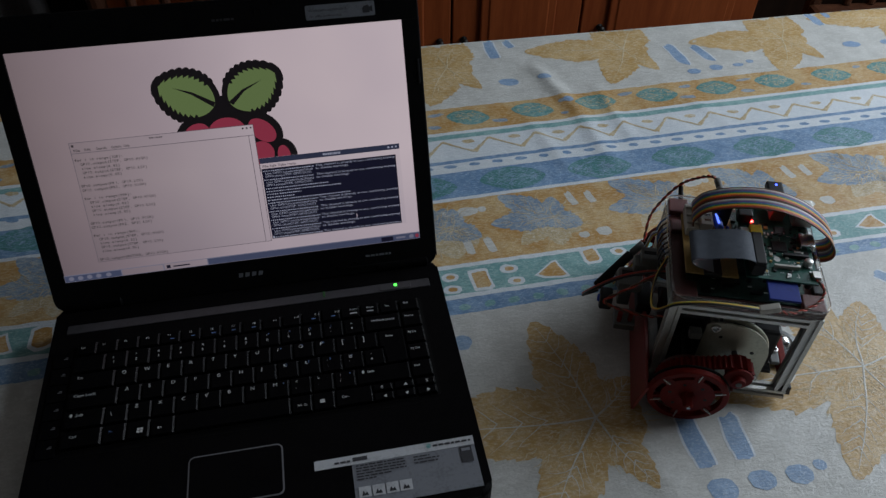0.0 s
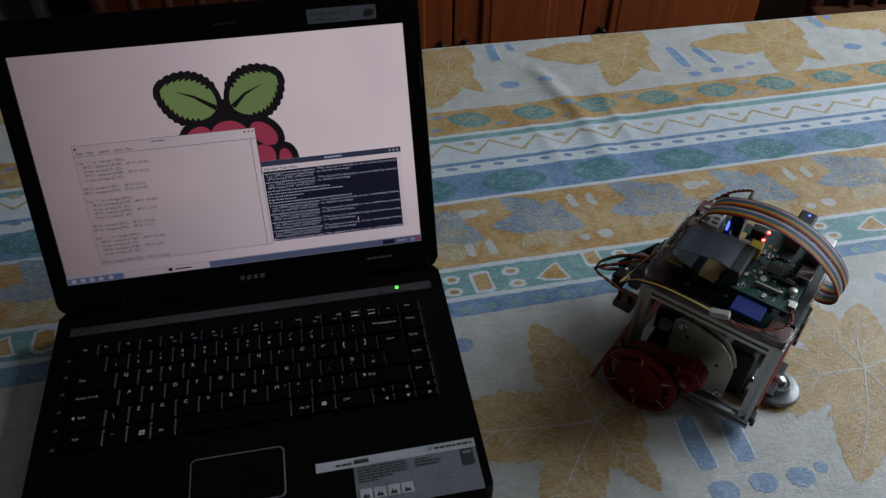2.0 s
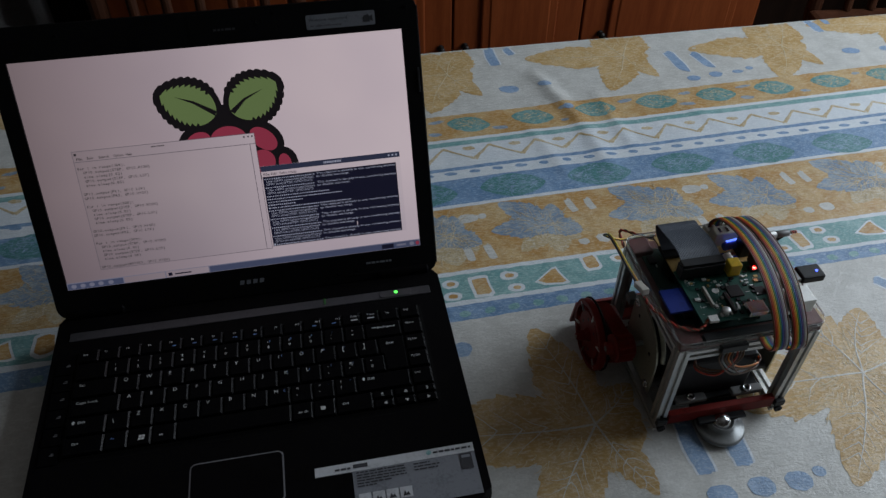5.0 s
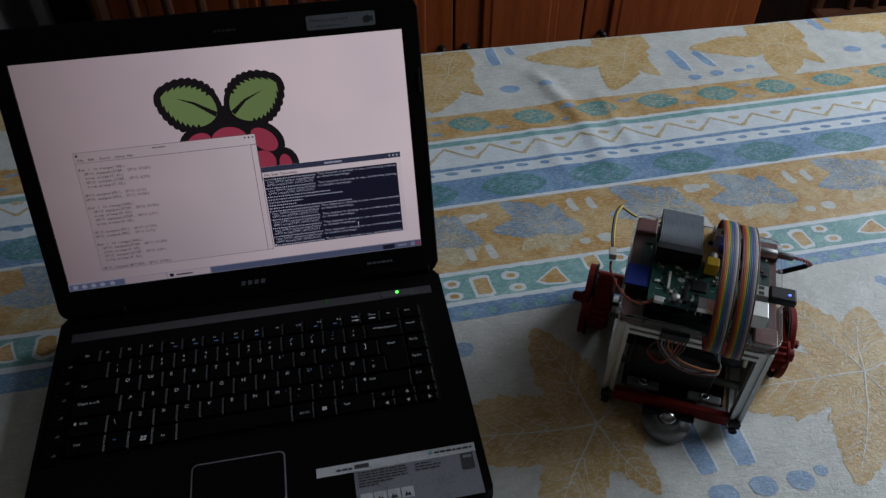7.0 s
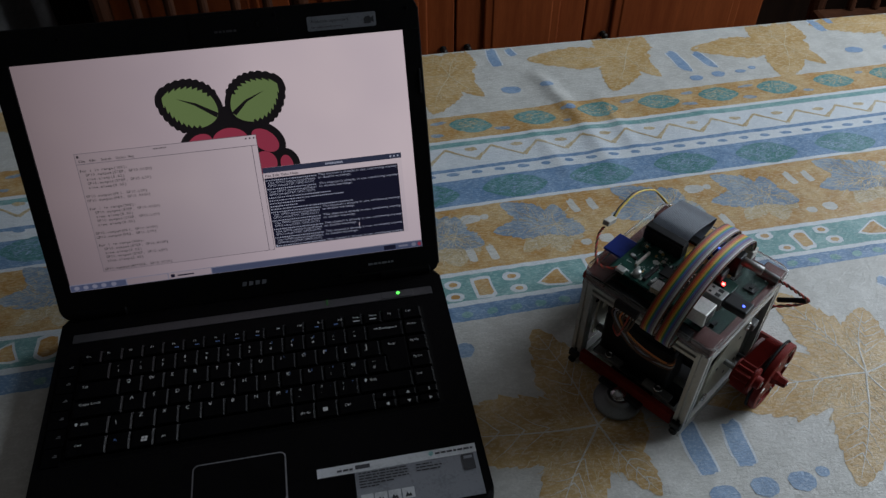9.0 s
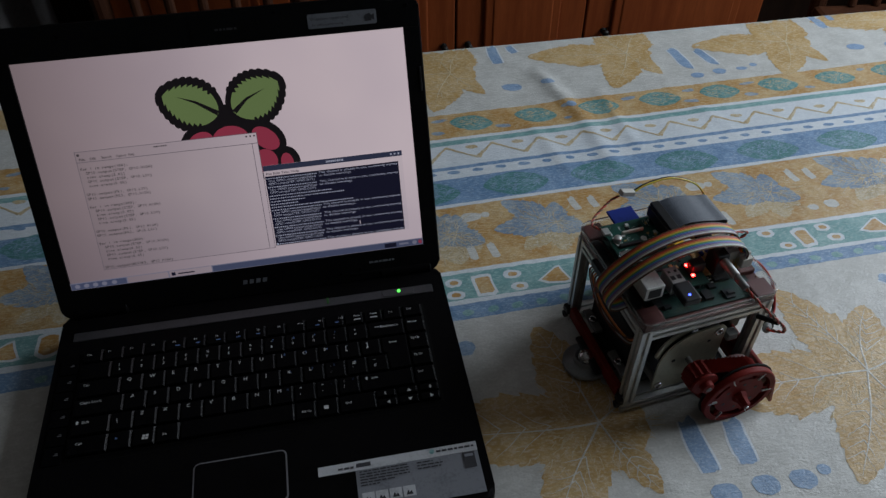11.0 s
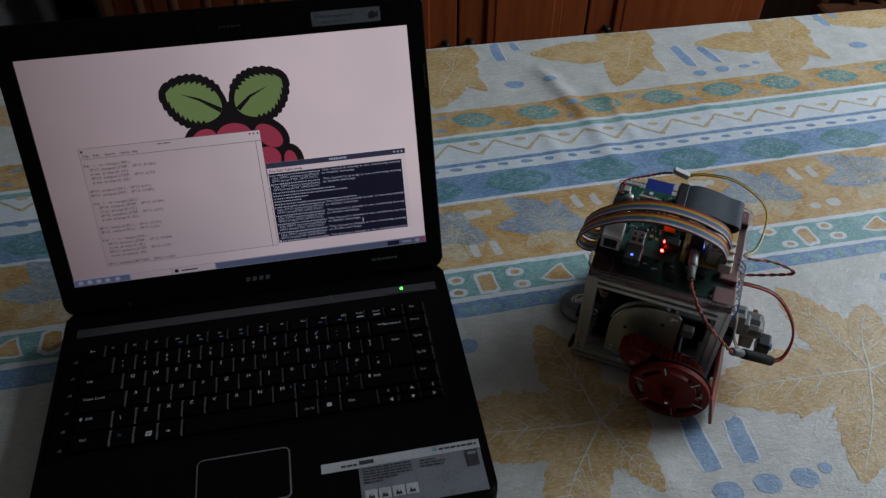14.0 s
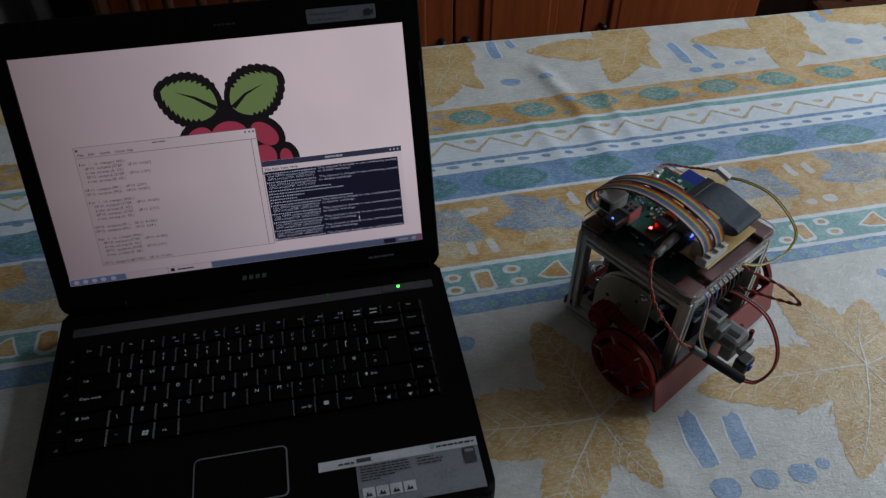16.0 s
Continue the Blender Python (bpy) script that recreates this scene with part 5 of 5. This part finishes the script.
def robot():
    bot = empty("robot", pose(.392, -.1225, 0, 0, 0, 159.9))
    rnd = random.Random(21)
    R, F, S = -.091, .029, .060        # rear, front, half width of the frame
    zb, zt = .0160, .1135
    # frame
    for x in (R + .005, F - .005):
        for s in (-1, 1):
            beam("post", (x, s * (S - .005), zb), (x, s * (S - .005), zt), bot)
    for s in (-1, 1):
        beam("top_beam", (R + .010, s * (S - .005), zt - .006), (F - .010, s * (S - .005), zt - .006), bot)
        beam("bottom_beam", (R - .001, s * (S - .005), zb - .0055), (F + .004, s * (S - .005), zb - .0055), bot)
    for x in (R + .005, F - .005):
        beam("cross_beam", (x, -S + .010, zt - .006), (x, S - .010, zt - .006), bot)
    for x, d in ((R, -1), (F, 1)):
        for s in (-1, 1):
            m = Matrix.Rotation(radians(90 * d), 4, "Y")
            part("end_bolt", lathe(bmesh.new(), [(0, 0), (.0034, 0), (.0036, .0008), (.0036, .0030), (.0018, .0034), (.0014, .0024), (0, .0024)], 14, pose(x + d * .002, s * (S - .005), zb - .004) @ m), M_BLACKP, bot)
            part("corner_nut", bbox(x - .004, x + .004, s * (S - .005) - .0048, s * (S - .005) + .0048, zb - .001, zb + .006, .001), M_BLACKP, bot)
    # red rear rail with clamps, and the low front plate
    bm = bmesh.new()
    box(bm, R - .002, R + .004, -S + .011, S - .011, .0135, .0265, .0008)
    part("caster_mount", bbox(R - .008, R + .014, -.022, .022, .0128, .0165, .0008), M_BLACKP, bot)
    part("rear_rail", bm, M_REDPLA, bot, "red printed rail across the back")
    for y in (-.026, .026):
        part("clamp", bbox(R + .006, R + .014, y - .014, y + .014, .0265, .0310, .001), M_GREYP, bot)
        screw((R + .010, y, .031), (0, 0, 1), .0040, bot)
    bm = bmesh.new()
    box(bm, -.0015, .0015, -.091, .093, 0, .0345, .0006, pose(.0415, 0, .0055, 0, -12, 0))
    box(bm, .0270, .0385, -.045, .045, .0120, .0170, .0006)
    part("front_plate", bm, M_REDPLATE, bot, "flat red plate across the front")
    # caster
    bm = bmesh.new()
    lathe(bm, [(0, .0030), (.019, .0030), (.0215, .0040), (.0215, .0062), (.0195, .0072), (.0125, .0080), (.0115, .0100), (.0112, .0135), (.0100, .0138), (.0098, .0110), (0, .0110)], 40, pose(-.0975, 0, 0))
    part("caster_housing", bm, M_DISC, bot, "round grey caster housing", True)
    r = .0088
    prof = [(max(0, r * math.cos(t)), .0120 + r * math.sin(t)) for t in [radians(a) for a in range(-90, 91, 15)]]
    part("caster_ball", lathe(bmesh.new(), prof, 28, pose(-.0975, 0, -.0015)), M_STEEL, bot, "polished steel ball", True)
    part("caster_foot", lathe(bmesh.new(), [(0, 0), (.006, .0002), (.009, .003), (0, .003)], 20, pose(-.0975, 0, 0)), M_STEEL, bot)
    # deck, driver board and clear cover
    bm = bmesh.new()
    box(bm, R + .001, R + .016, -S + .0004, S - .0004, zt, zt + .0035, .0006)
    box(bm, F - .016, F - .001, -S + .0004, S - .0004, zt, zt + .0035, .0006)
    box(bm, R + .016, F - .016, -S, -S + .014, zt, zt + .0035, .0004)
    box(bm, R + .016, F - .016, S - .014, S, zt, zt + .0035, .0004)
    part("deck_frame", bm, M_DARKRED, bot, "dark red printed deck frame")
    for x in (R + .0100, F - .0100):
        for s in (-1, 1):
            part("corner_block", bbox(x - .009, x + .009, s * (S - .009) - .009, s * (S - .009) + .009, zt + .0035, zt + .0095, .0012), M_DARKRED, bot)
    part("block", bbox(F - .017, F - .002, -.032, -.018, zt + .0035, zt + .009, .001), M_DARKRED, bot)
    bm = bmesh.new()
    box(bm, R + .014, F - .012, -S + .006, S - .008, zt + .0036, zt + .0050)
    part("driver_board", bm, M_PCB2, bot, "dark green driver board under the cover")
    bm = bmesh.new()
    chips(bm, rnd, R + .02, F - .018, -S + .012, S - .012, zt + .0050, 46, .0012, .005, .0035)
    tagged(part("driver_chip", bm, M_BLACKP, bot), kind="stuff")
    bm = bmesh.new()
    for k in range(40):
        x, y = rnd.uniform(R + .02, F - .018), rnd.uniform(-S + .008, S - .012)
        box(bm, x - .0016, x + .0016, y - .0005, y + .0005, zt + .0050, zt + .0056)
    tagged(part("driver_print", bm, M_SILK, bot), kind="stuff")
    cover = part("clear_cover", prism(bmesh.new(), rounded(R - .002, F + .002, -S - .0025, S + .0025, .010, 6), zt + .0098, zt + .0124, None, .0009), M_CLEAR, bot, "clear acrylic cover plate")
    cover.visible_shadow = False
    bm = bmesh.new()
    loops = []
    for inset, z in ((0, zt + .0004), (0, zt + .0098), (.0022, zt + .0098), (.0022, zt + .0004)):
        loops.append([bm.verts.new((x, y, z)) for x, y in rounded(R - .002 + inset, F + .002 - inset, -S - .0025 + inset, S + .0025 - inset, .010 - inset, 6)])
    for p, q in zip(loops, loops[1:] + loops[:1]):
        for k in range(len(p)):
            bm.faces.new((p[k], p[(k + 1) % len(p)], q[(k + 1) % len(p)], q[k]))
    bmesh.ops.recalc_face_normals(bm, faces=bm.faces[:])
    skirt = part("cover_skirt", bm, M_EDGE_SHINE, bot, "clear acrylic edge of the cover")
    skirt.visible_shadow = False
    zc = zt + .0124                     # top of the cover
    # computer board
    pz = .1345
    bx0, bx1, by0, by1 = -.0825, -.0265, -.0425, .0425
    for x in (bx0 + .005, bx1 - .005):
        for y in (by0 + .006, by1 - .006):
            part("standoff", lathe(bmesh.new(), [(0, 0), (.0026, 0), (.0026, pz - zc), (0, pz - zc)], 12, pose(x, y, zc)), M_BLACKP, bot)
    board = part("computer_board", bbox(bx0, bx1, by0, by1, pz, pz + .0016, .0003), M_PCB, bot, "green single-board computer")
    top = pz + .0016

    def on(name, x0, x1, y0, y1, h, mat, bevel=.0004, z=0.0, label=""):
        return part(name, bbox(x0, x1, y0, y1, top + z, top + z + h, bevel), mat, board, label)

    on("processor", -.0625, -.0505, -.002, .010, .0015, M_BLACKP)
    on("network_chip", -.0640, -.0555, -.0205, -.0120, .0012, M_BLACKP)
    on("network_socket", -.0870, -.0710, -.0455, -.0245, .0135, M_ALU, .0006, label="metal network socket")
    on("network_opening", -.0845, -.0735, -.0459, -.0452, .0090, M_BLACKP, .0002, .002)
    on("usb_socket", -.0645, -.0530, -.0455, -.0285, .0130, M_TIN, .0006, label="double metal USB socket")
    for x in (-.0615, -.0560):
        on("socket_slot", x - .0016, x + .0016, -.0420, -.0380, .0003, M_BLACKP, 0, .0130)
        on("socket_slot", x - .0010, x + .0010, -.0345, -.0325, .0003, M_BLACKP, 0, .0130)
    for z in (.0015, .0075):
        on("usb_opening", -.0635, -.0540, -.0459, -.0452, .0050, M_BLACKP, .0002, z)
    dongle = on("usb_dongle", -.0655, -.0515, -.0660, -.0460, .0070, M_BLACKP, .0015, .0075, "small black USB dongle")
    part("dongle_light", lathe(bmesh.new(), [(0, 0), (.0011, 0), (.0009, .0006), (0, .0007)], 10, pose(-.0592, -.0605, top + .0144)), M_LEDBLUE, board, "blue indicator light")
    for x, y in ((-.0375, -.0340), (-.0370, -.0225)):
        part("status_light", lathe(bmesh.new(), [(0, 0), (.0014, 0), (.0012, .0008), (0, .0010)], 12, pose(x, y, top + .0022)), M_LEDRED, board, "red status light")
    on("light_base", -.0395, -.0350, -.0360, -.0190, .0022, M_BLACKP, .0003)
    on("audio_jack", -.0370, -.0250, -.0310, -.0220, .0090, M_BLACKP, .001)
    on("video_socket", -.0410, -.0310, -.0080, .0020, .0120, M_YELLOWP, .0008, label="yellow video socket")
    bm = bmesh.new()
    rod(bm, (-.0310, -.0030, top + .0065), (-.0230, -.0030, top + .0065), .0042, 18)
    part("video_barrel", bm, M_ALU, board)
    on("hdmi_socket", -.0840, -.0725, -.0100, .0050, .0060, M_STEEL, .0006, label="silver display socket")
    on("power_socket", -.0840, -.0780, .0300, .0375, .0028, M_ALU)
    part("capacitor", lathe(bmesh.new(), [(0, 0), (.0033, 0), (.0033, .0050), (.0029, .0055), (0, .0055)], 18, pose(-.0765, .0215, top)), M_ALU, board, "", True)
    on("camera_socket", -.0690, -.0490, .0270, .0290, .0035, M_WHITEP)
    on("camera_socket", -.0780, -.0580, -.0065 + .019, -.0035 + .019, .0035, M_BLACKP)
    for k in range(80):
        x, y = rnd.uniform(bx0 + .003, bx1 - .004), rnd.uniform(-.022, by1 - .004)
        a, b = rnd.uniform(.0005, .0016), rnd.uniform(.0005, .0016)
        on("component", x - a, x + a, y - b, y + b, rnd.uniform(.0006, .0016), rnd.choice((M_BLACKP, M_BLACKP, M_ALU, M_SILK, M_PERF)), 0)
    bm = bmesh.new()
    for k in range(60):
        x, y, l = rnd.uniform(bx0 + .003, bx1 - .003), rnd.uniform(-.020, by1 - .003), rnd.uniform(.0005, .002)
        flat(bm, pose(x, y, top + .0002, 0, 0, rnd.choice((0, 90))), -l, l, -.00018, .00018)
    tagged(part("board_print", bm, M_SILK, board), kind="stuff")
    part("fruit_mark", poly(bmesh.new(), pose(-.053, .0185, top + .0003), [(.0026 * math.cos(t) * (1 + .15 * math.sin(5 * t)), .0030 * math.sin(t)) for t in [i * .35 for i in range(18)]]), M_SILK, board)
    on("card_slot", -.0690, -.0400, .0300, .0425, .0026, M_BLACKP, .0003, -.0050)
    part("memory_card", bbox(-.0665, -.0425, .0340, .0615, pz - .0028, pz - .0006, .0004), M_SDBLUE, bot, "blue memory card")
    # grey flat cable from the board's pins to the tan board
    on("pin_header", -.0360, -.0310, .0070, .0405, .0025, M_BLACKP)
    on("cable_plug", -.0385, -.0285, .0060, .0425, .0110, M_BLACKP, .0008, .0025)
    on("plug_clip", -.0375, -.0295, .0062, .0423, .0030, M_BLACKP, .0006, .0136)
    path = spline([(-.0350, 0, top + .0128), (-.0290, 0, top + .0160), (-.0200, 0, top + .0180), (-.0060, 0, top + .0165), (.0060, 0, top + .0135), (.0155, 0, top + .0120), (.0186, 0, top + .0090), (.0150, 0, top + .0040), (.0060, 0, top + .0008), (-.0010, 0, top - .0010)], 6)
    bm = bmesh.new()
    n = 52
    rings = []
    for i, q in enumerate(path):
        d = (path[min(i + 1, len(path) - 1)] - path[max(i - 1, 0)]).normalized()
        nx, nz = -d.z, d.x
        ring = []
        for k in range(n + 1):
            off = .00032 if k % 2 else .00005
            ring.append(bm.verts.new((q.x + nx * off, .0075 + .0340 * k / n, q.z + nz * off)))
        for k in range(n, -1, -1):
            ring.append(bm.verts.new((q.x - nx * .0005, .0075 + .0340 * k / n, q.z - nz * .0005)))
        rings.append(ring)
    for a, b in zip(rings, rings[1:]):
        for k in range(len(a)):
            bm.faces.new((a[k], a[(k + 1) % len(a)], b[(k + 1) % len(a)], b[k]))
    bmesh.ops.recalc_face_normals(bm, faces=bm.faces[:])
    part("grey_flat_cable", bm, M_GREYRIB, bot, "wide grey flat ribbon cable")
    # tan board with its parts
    pf = part("tan_board", bbox(-.0220, .0200, -.0310, .0400, .1295, .1311, .0003), M_PERF, bot, "tan hand-wired circuit board")
    for x in (-.018, .016):
        for y in (-.026, .034):
            part("standoff", lathe(bmesh.new(), [(0, 0), (.0022, 0), (.0022, .1295 - zc), (0, .1295 - zc)], 10, pose(x, y, zc)), M_WHITEP, bot)
    tz = .1311
    part("cable_box", bbox(-.0080, .0060, .0060, .0420, tz, tz + .0030, .0005), M_BLACKP, pf)
    part("ribbon_socket", bbox(.0085, .0185, -.0340, -.0030, tz, tz + .0095, .0008), M_WHITEP, pf, "white ribbon socket")
    part("relay_box", bbox(-.0020, .0080, -.0270, -.0040, tz, tz + .0150, .0008), M_WHITEP, pf, "white boxed relay")
    for y in (-.0220, -.0155, -.0090):
        part("relay_pin", bbox(.0000, .0050, y - .0012, y + .0012, tz + .0150, tz + .0154, .0001), M_STEEL, pf)
    for y in (-.028, -.018, -.009):
        part("socket_latch", bbox(.0083, .0187, y - .0012, y + .0012, tz + .0095, tz + .0120, .0004), M_WHITEP, pf)
    bm = bmesh.new()
    rod(bm, (-.0075, -.0255, tz + .0070), (-.0095, -.0085, tz + .0070), .0036, 20)
    part("blue_capacitor", bm, M_CAPBLUE, pf, "shiny blue capacitor", True)
    part("blue_light", box(bmesh.new(), -.0060, .0060, -.0010, .0010, 0, .0006, .0002, pose(-.0072, -.0165, tz + .0112, 0, 0, 97)), M_BLUEBAR, pf, "glowing blue light bar")
    for y in (-.024, -.012):
        part("capacitor_lead", rod(bmesh.new(), (-.005, y, tz), (-.005, y, tz + .006), .0005, 6), M_STEEL, pf)
    part("power_jack", bbox(-.0180, -.0070, -.0345, -.0200, tz, tz + .0215, .0010), M_BLACKP, pf, "black power jack")
    for k in range(5):
        part("pin", bbox(.0005 + .00254 * k, .0011 + .00254 * k, -.0290, -.0284, tz, tz + .008), M_GOLD, pf)
    for k in range(6):
        a, b = rnd.uniform(-.018, .004), rnd.uniform(-.016, .004)
        part("component", bbox(a - .0012, a + .0012, b - .003, b + .003, tz, tz + .003, .0004), rnd.choice((M_BLACKP, M_SDBLUE, M_WHITEP)), pf)
    # power plug and its twisted lead
    bm = bmesh.new()
    rod(bm, (-.0125, -.0340, tz + .0165), (-.0115, -.0520, tz + .0155), .0038, 20)
    part("power_plug", bm, M_TIN, bot, "silver barrel power plug", True)
    bm = bmesh.new()
    rod(bm, (-.0115, -.0515, tz + .0155), (-.0106, -.0650, tz + .0147), .0030, 18)
    part("plug_sleeve", bm, M_GREYP, bot, "", True)
    pair("power_lead", [(-.0106, -.0650, .1458), (-.0070, -.0740, .1420), (.0030, -.0830, .1310), (.0145, -.0865, .1190), (.0270, -.0820, .1030), (.0365, -.0740, .0860), (.0395, -.0570, .0680)], .0008, 9, .0008, (W_RED, W_BROWN), bot)
    bm = bmesh.new()
    rod(bm, (.0140, -.0850, .1185), (.0128, -.0650, .1045), .0022, 12)
    part("lead_sleeve", bm, M_RUBBER, bot, "black shrink sleeve")
    bm = bmesh.new()
    rod(bm, (.0400, -.0560, .0670), (.0500, -.0480, .0590), .0036, 16)
    part("lead_plug", bm, M_GREYP, bot, "", True)
    bm = bmesh.new()
    rod(bm, (.0500, -.0480, .0590), (.0790, -.0240, .0330), .0046, 16)
    part("battery_socket", bm, M_RUBBER, bot, "black inline power socket", True)
    # red and black loop at the front
    for k, (m, o) in enumerate(((W_RED, 0), (W_BLACK, .0022))):
        cable("battery_lead", [(.0770, -.0240 + o, .0300), (.0885, -.0160 + o, .0310), (.0925, -.0030 + o, .0440), (.0850, .0050 + o, .0620), (.0660, .0075 + o, .0820), (.0414, .0036 + o, .0896), (.0240, .0 + o, .0880)], .0012, m, bot)
    # sensor on the front: grey bracket, dark switch, red pins
    bm = bmesh.new()
    box(bm, .0290, .0450, -.0330, -.0170, .0700, .0850, .0015)
    box(bm, .0380, .0500, -.0310, -.0160, .0640, .0760, .0015)
    box(bm, .0400, .0640, -.0250, .0000, .0530, .0660, .0050)
    box(bm, .0490, .0600, -.0180, -.0040, .0330, .0500, .0012)
    box(bm, .0430, .0620, .0010, .0220, .0270, .0350, .0012)
    part("sensor_bracket", bm, M_GREYP, bot, "grey plastic sensor bracket")
    part("bracket_slot", bbox(.0450, .0600, -.0180, -.0120, .0657, .0664, .0003), M_BLACKP, bot)
    part("bracket_slot", bbox(.0320, .0430, -.0270, -.0230, .0846, .0854, .0003), M_BLACKP, bot)
    part("bracket_slot", bbox(.0637, .0644, -.0210, -.0060, .0550, .0610, .0003), M_BLACKP, bot)
    for x, y in ((.0580, .0180), (.0480, .0160)):
        part("bracket_pin", rod(bmesh.new(), (x, y, .0350), (x, y, .0470), .0022, 10), M_REDPLA, bot)
    part("front_motor", bbox(.0290, .0430, -.0240, .0060, .0330, .0500, .0020), M_BLACKP, bot, "black front unit")
    part("sensor_eye", bbox(.0640, .0760, -.0170, -.0010, .0260, .0420, .0020), M_BLACKP, bot)
    part("sensor_lens", lathe(bmesh.new(), [(0, .002), (.003, .0016), (.0042, 0), (0, 0)], 16, pose(.0762, -.0090, .0340, 0, 90, 0)), M_CAPBLUE, bot)
    for k, m in enumerate((W_YELLOW, W_PURPLE, W_WHITE)):
        cable("sensor_lead", [(.0280, -.0300 - .001 * k, .1060), (.0360, -.0400 - .002 * k, .0930), (.0400, -.0420 - .002 * k, .0700), (.0520, -.0370 - .001 * k, .0470), (.0640, -.0250, .0380)], .0008, m, bot, 6)
    # wires dropping inside the front
    for k in range(8):
        y = -.042 + .0062 * k
        cable("front_wire", [(F - .003, y, zt + .004), (F + .004, y + .002, zt - .004), (F + .0035, y + rnd.uniform(-.004, .004), zt - .020), (F - .008, y + rnd.uniform(-.006, .006), zt - .034), (F - .026, y * .6, zt - .040)], .0008, rnd.choice((W_BLACK, W_BLUE, W_BROWN, W_BROWN, W_BLACK)), bot, 6)
    pair("loop_lead", [(.0300, .0120, .1130), (.0370, .0199, .1055), (.0600, .0340, .0960), (.0784, .0403, .0842), (.0640, .0400, .0760), (.0416, .0380, .0688), (.0250, .0340, .0660)], .0008, 8, .0008, (W_RED, W_BROWN), bot)
    # black and yellow lead with a white plug on the robot's left
    for k, m in enumerate((W_YELLOW, W_BLACK)):
        o = .0016 * k
        cable("side_lead", [(.0300, .0095 + o, .1165), (.0390, .0280 + o, .1100), (.0440, .0560 + o, .1080), (.0420, .0730 + o, .1180), (.0290, .0760 + o, .1310), (.0060, .0790 + o, .1395), (-.0180, .0780 + o, .1390), (-.0320, .0755 + o, .1360)], .0009, m, bot, 8)
    part("lead_connector", box(bmesh.new(), -.0075, .0075, -.0030, .0030, -.0025, .0025, .0006, pose(-.0395, .0755, .1370, 0, 18, 4)), M_WHITEP, bot, "small white lead connector")
    pair("side_wire", [(-.0470, .0755, .1350), (-.0560, .0740, .1330), (-.0700, .0660, .1310), (-.0820, .0560, .1320), (-.0860, .0460, .1345), (-.0800, .0360, .1370)], .0007, 8, .0007, (W_RED, W_BROWN), bot)
    # two rainbow flat cables that arch over the board and dive behind the deck
    arch = spline([(.0135, 0, tz + .0090), (.0130, 0, tz + .0165), (.0040, 0, tz + .0270), (-.0200, 0, tz + .0345), (-.0480, 0, tz + .0350), (-.0740, 0, tz + .0270), (-.0950, 0, tz + .0125), (-.1060, 0, tz - .0020), (-.1060, 0, tz - .0110), (-.0985, 0, tz - .0150), (-.0900, 0, tz - .0140)], 6)
    line = [(q.x, q.z, -.0012 * math.sin(math.pi * i / len(arch))) for i, q in enumerate(arch)]
    order = (W_BROWN, W_RED, W_ORANGE, W_YELLOW, W_GREEN, W_BLUE, W_PURPLE, W_GREY, W_WHITE, W_BROWN)
    ribbon_wires(bot, line, [-.0055 - .00132 * k for k in range(10)], order, .00072, "ribbon_wire")
    ribbon_wires(bot, [(x - .001, z - .0008, k - .0006) for x, z, k in line], [-.0198 - .00132 * k for k in range(10)], order, .00072, "ribbon_wire")
    # header and wire loops at the rear
    part("rear_header", bbox(R + .0005, R + .008, -.040, .040, zt + .0037, zt + .0095, .0006), M_BLACKP, bot)
    part("wire_header", bbox(R - .004, R + .002, .004, .026, zt - .004, zt + .003, .0006), M_BLACKP, bot)
    loops = (W_BROWN, W_BROWN, W_RED, W_BROWN, W_ORANGE, W_BROWN, W_GREY, W_BROWN)
    for k, m in enumerate(loops):
        y = .0055 + .0026 * k
        e = .030 if k < 3 else -.030
        cable("rear_wire", [(R - .001, y, zt - .002), (R - .004, y + .001, zt - .014), (R + .001, y + (e - y) * .4, zt - .034 - .003 * (k % 4)), (R + .014, e, zt - .040 - .002 * k), (R + .030, e * .6, zt - .038)], .00085, m, bot, 6)
    # what fills the inside
    part("battery_box", bbox(R + .016, R + .040, -.030, .042, .024, .072, .003), M_BLACKP, bot, "black battery box inside the frame")
    part("inner_plate", bbox(R + .012, F - .012, -.044, .044, .019, .0225, .0006), M_BLACKP, bot)
    part("inner_unit", bbox(-.030, .020, -.018, .018, .0225, .050, .002), M_BLACKP, bot)
    for s in (-1, 1):
        motor(bot, s)
        belt_drive(bot, s)
    lw, rw = drive_wheel(bot, 1), drive_wheel(bot, -1)
    tagged(bot, "small two-wheeled robot of aluminium bars, red plastic and circuit boards", "robot")
    return bot, lw, rw


ROBOT, WHEEL_LEFT, WHEEL_RIGHT = robot()


def motions():
    """The robot turns on the spot about its axle; its two wheels roll against one another."""
    rows = ((0.0, .3930, -.1207, 160.0), (1.5, .3936, -.1204, 139.4), (3.5, .3943, -.1200, 111.0), (5.25, .3943, -.1194, 86.5), (7.0, .3942, -.1190, 61.9), (8.0, .3942, -.1193, 48.0), (9.0, .3944, -.1194, 34.1),
            (10.25, .3941, -.1189, 16.9), (11.5, .3937, -.1184, 0.2), (12.5, .3934, -.1180, -12.6), (14.5, .3940, -.1184, -39.3), (16.0, .3945, -.1190, -59.8))
    walk(ROBOT, [(t, pose(x, y, 0, 0, 0, a)) for t, x, y, a in rows])
    for wheel, side in ((WHEEL_LEFT, 1), (WHEEL_RIGHT, -1)):
        walk(wheel, [(2.0 * k, pose(0, side * .090, .034, 0, side * 36.2 * 2.0 * k, 0)) for k in range(9)])


motions()
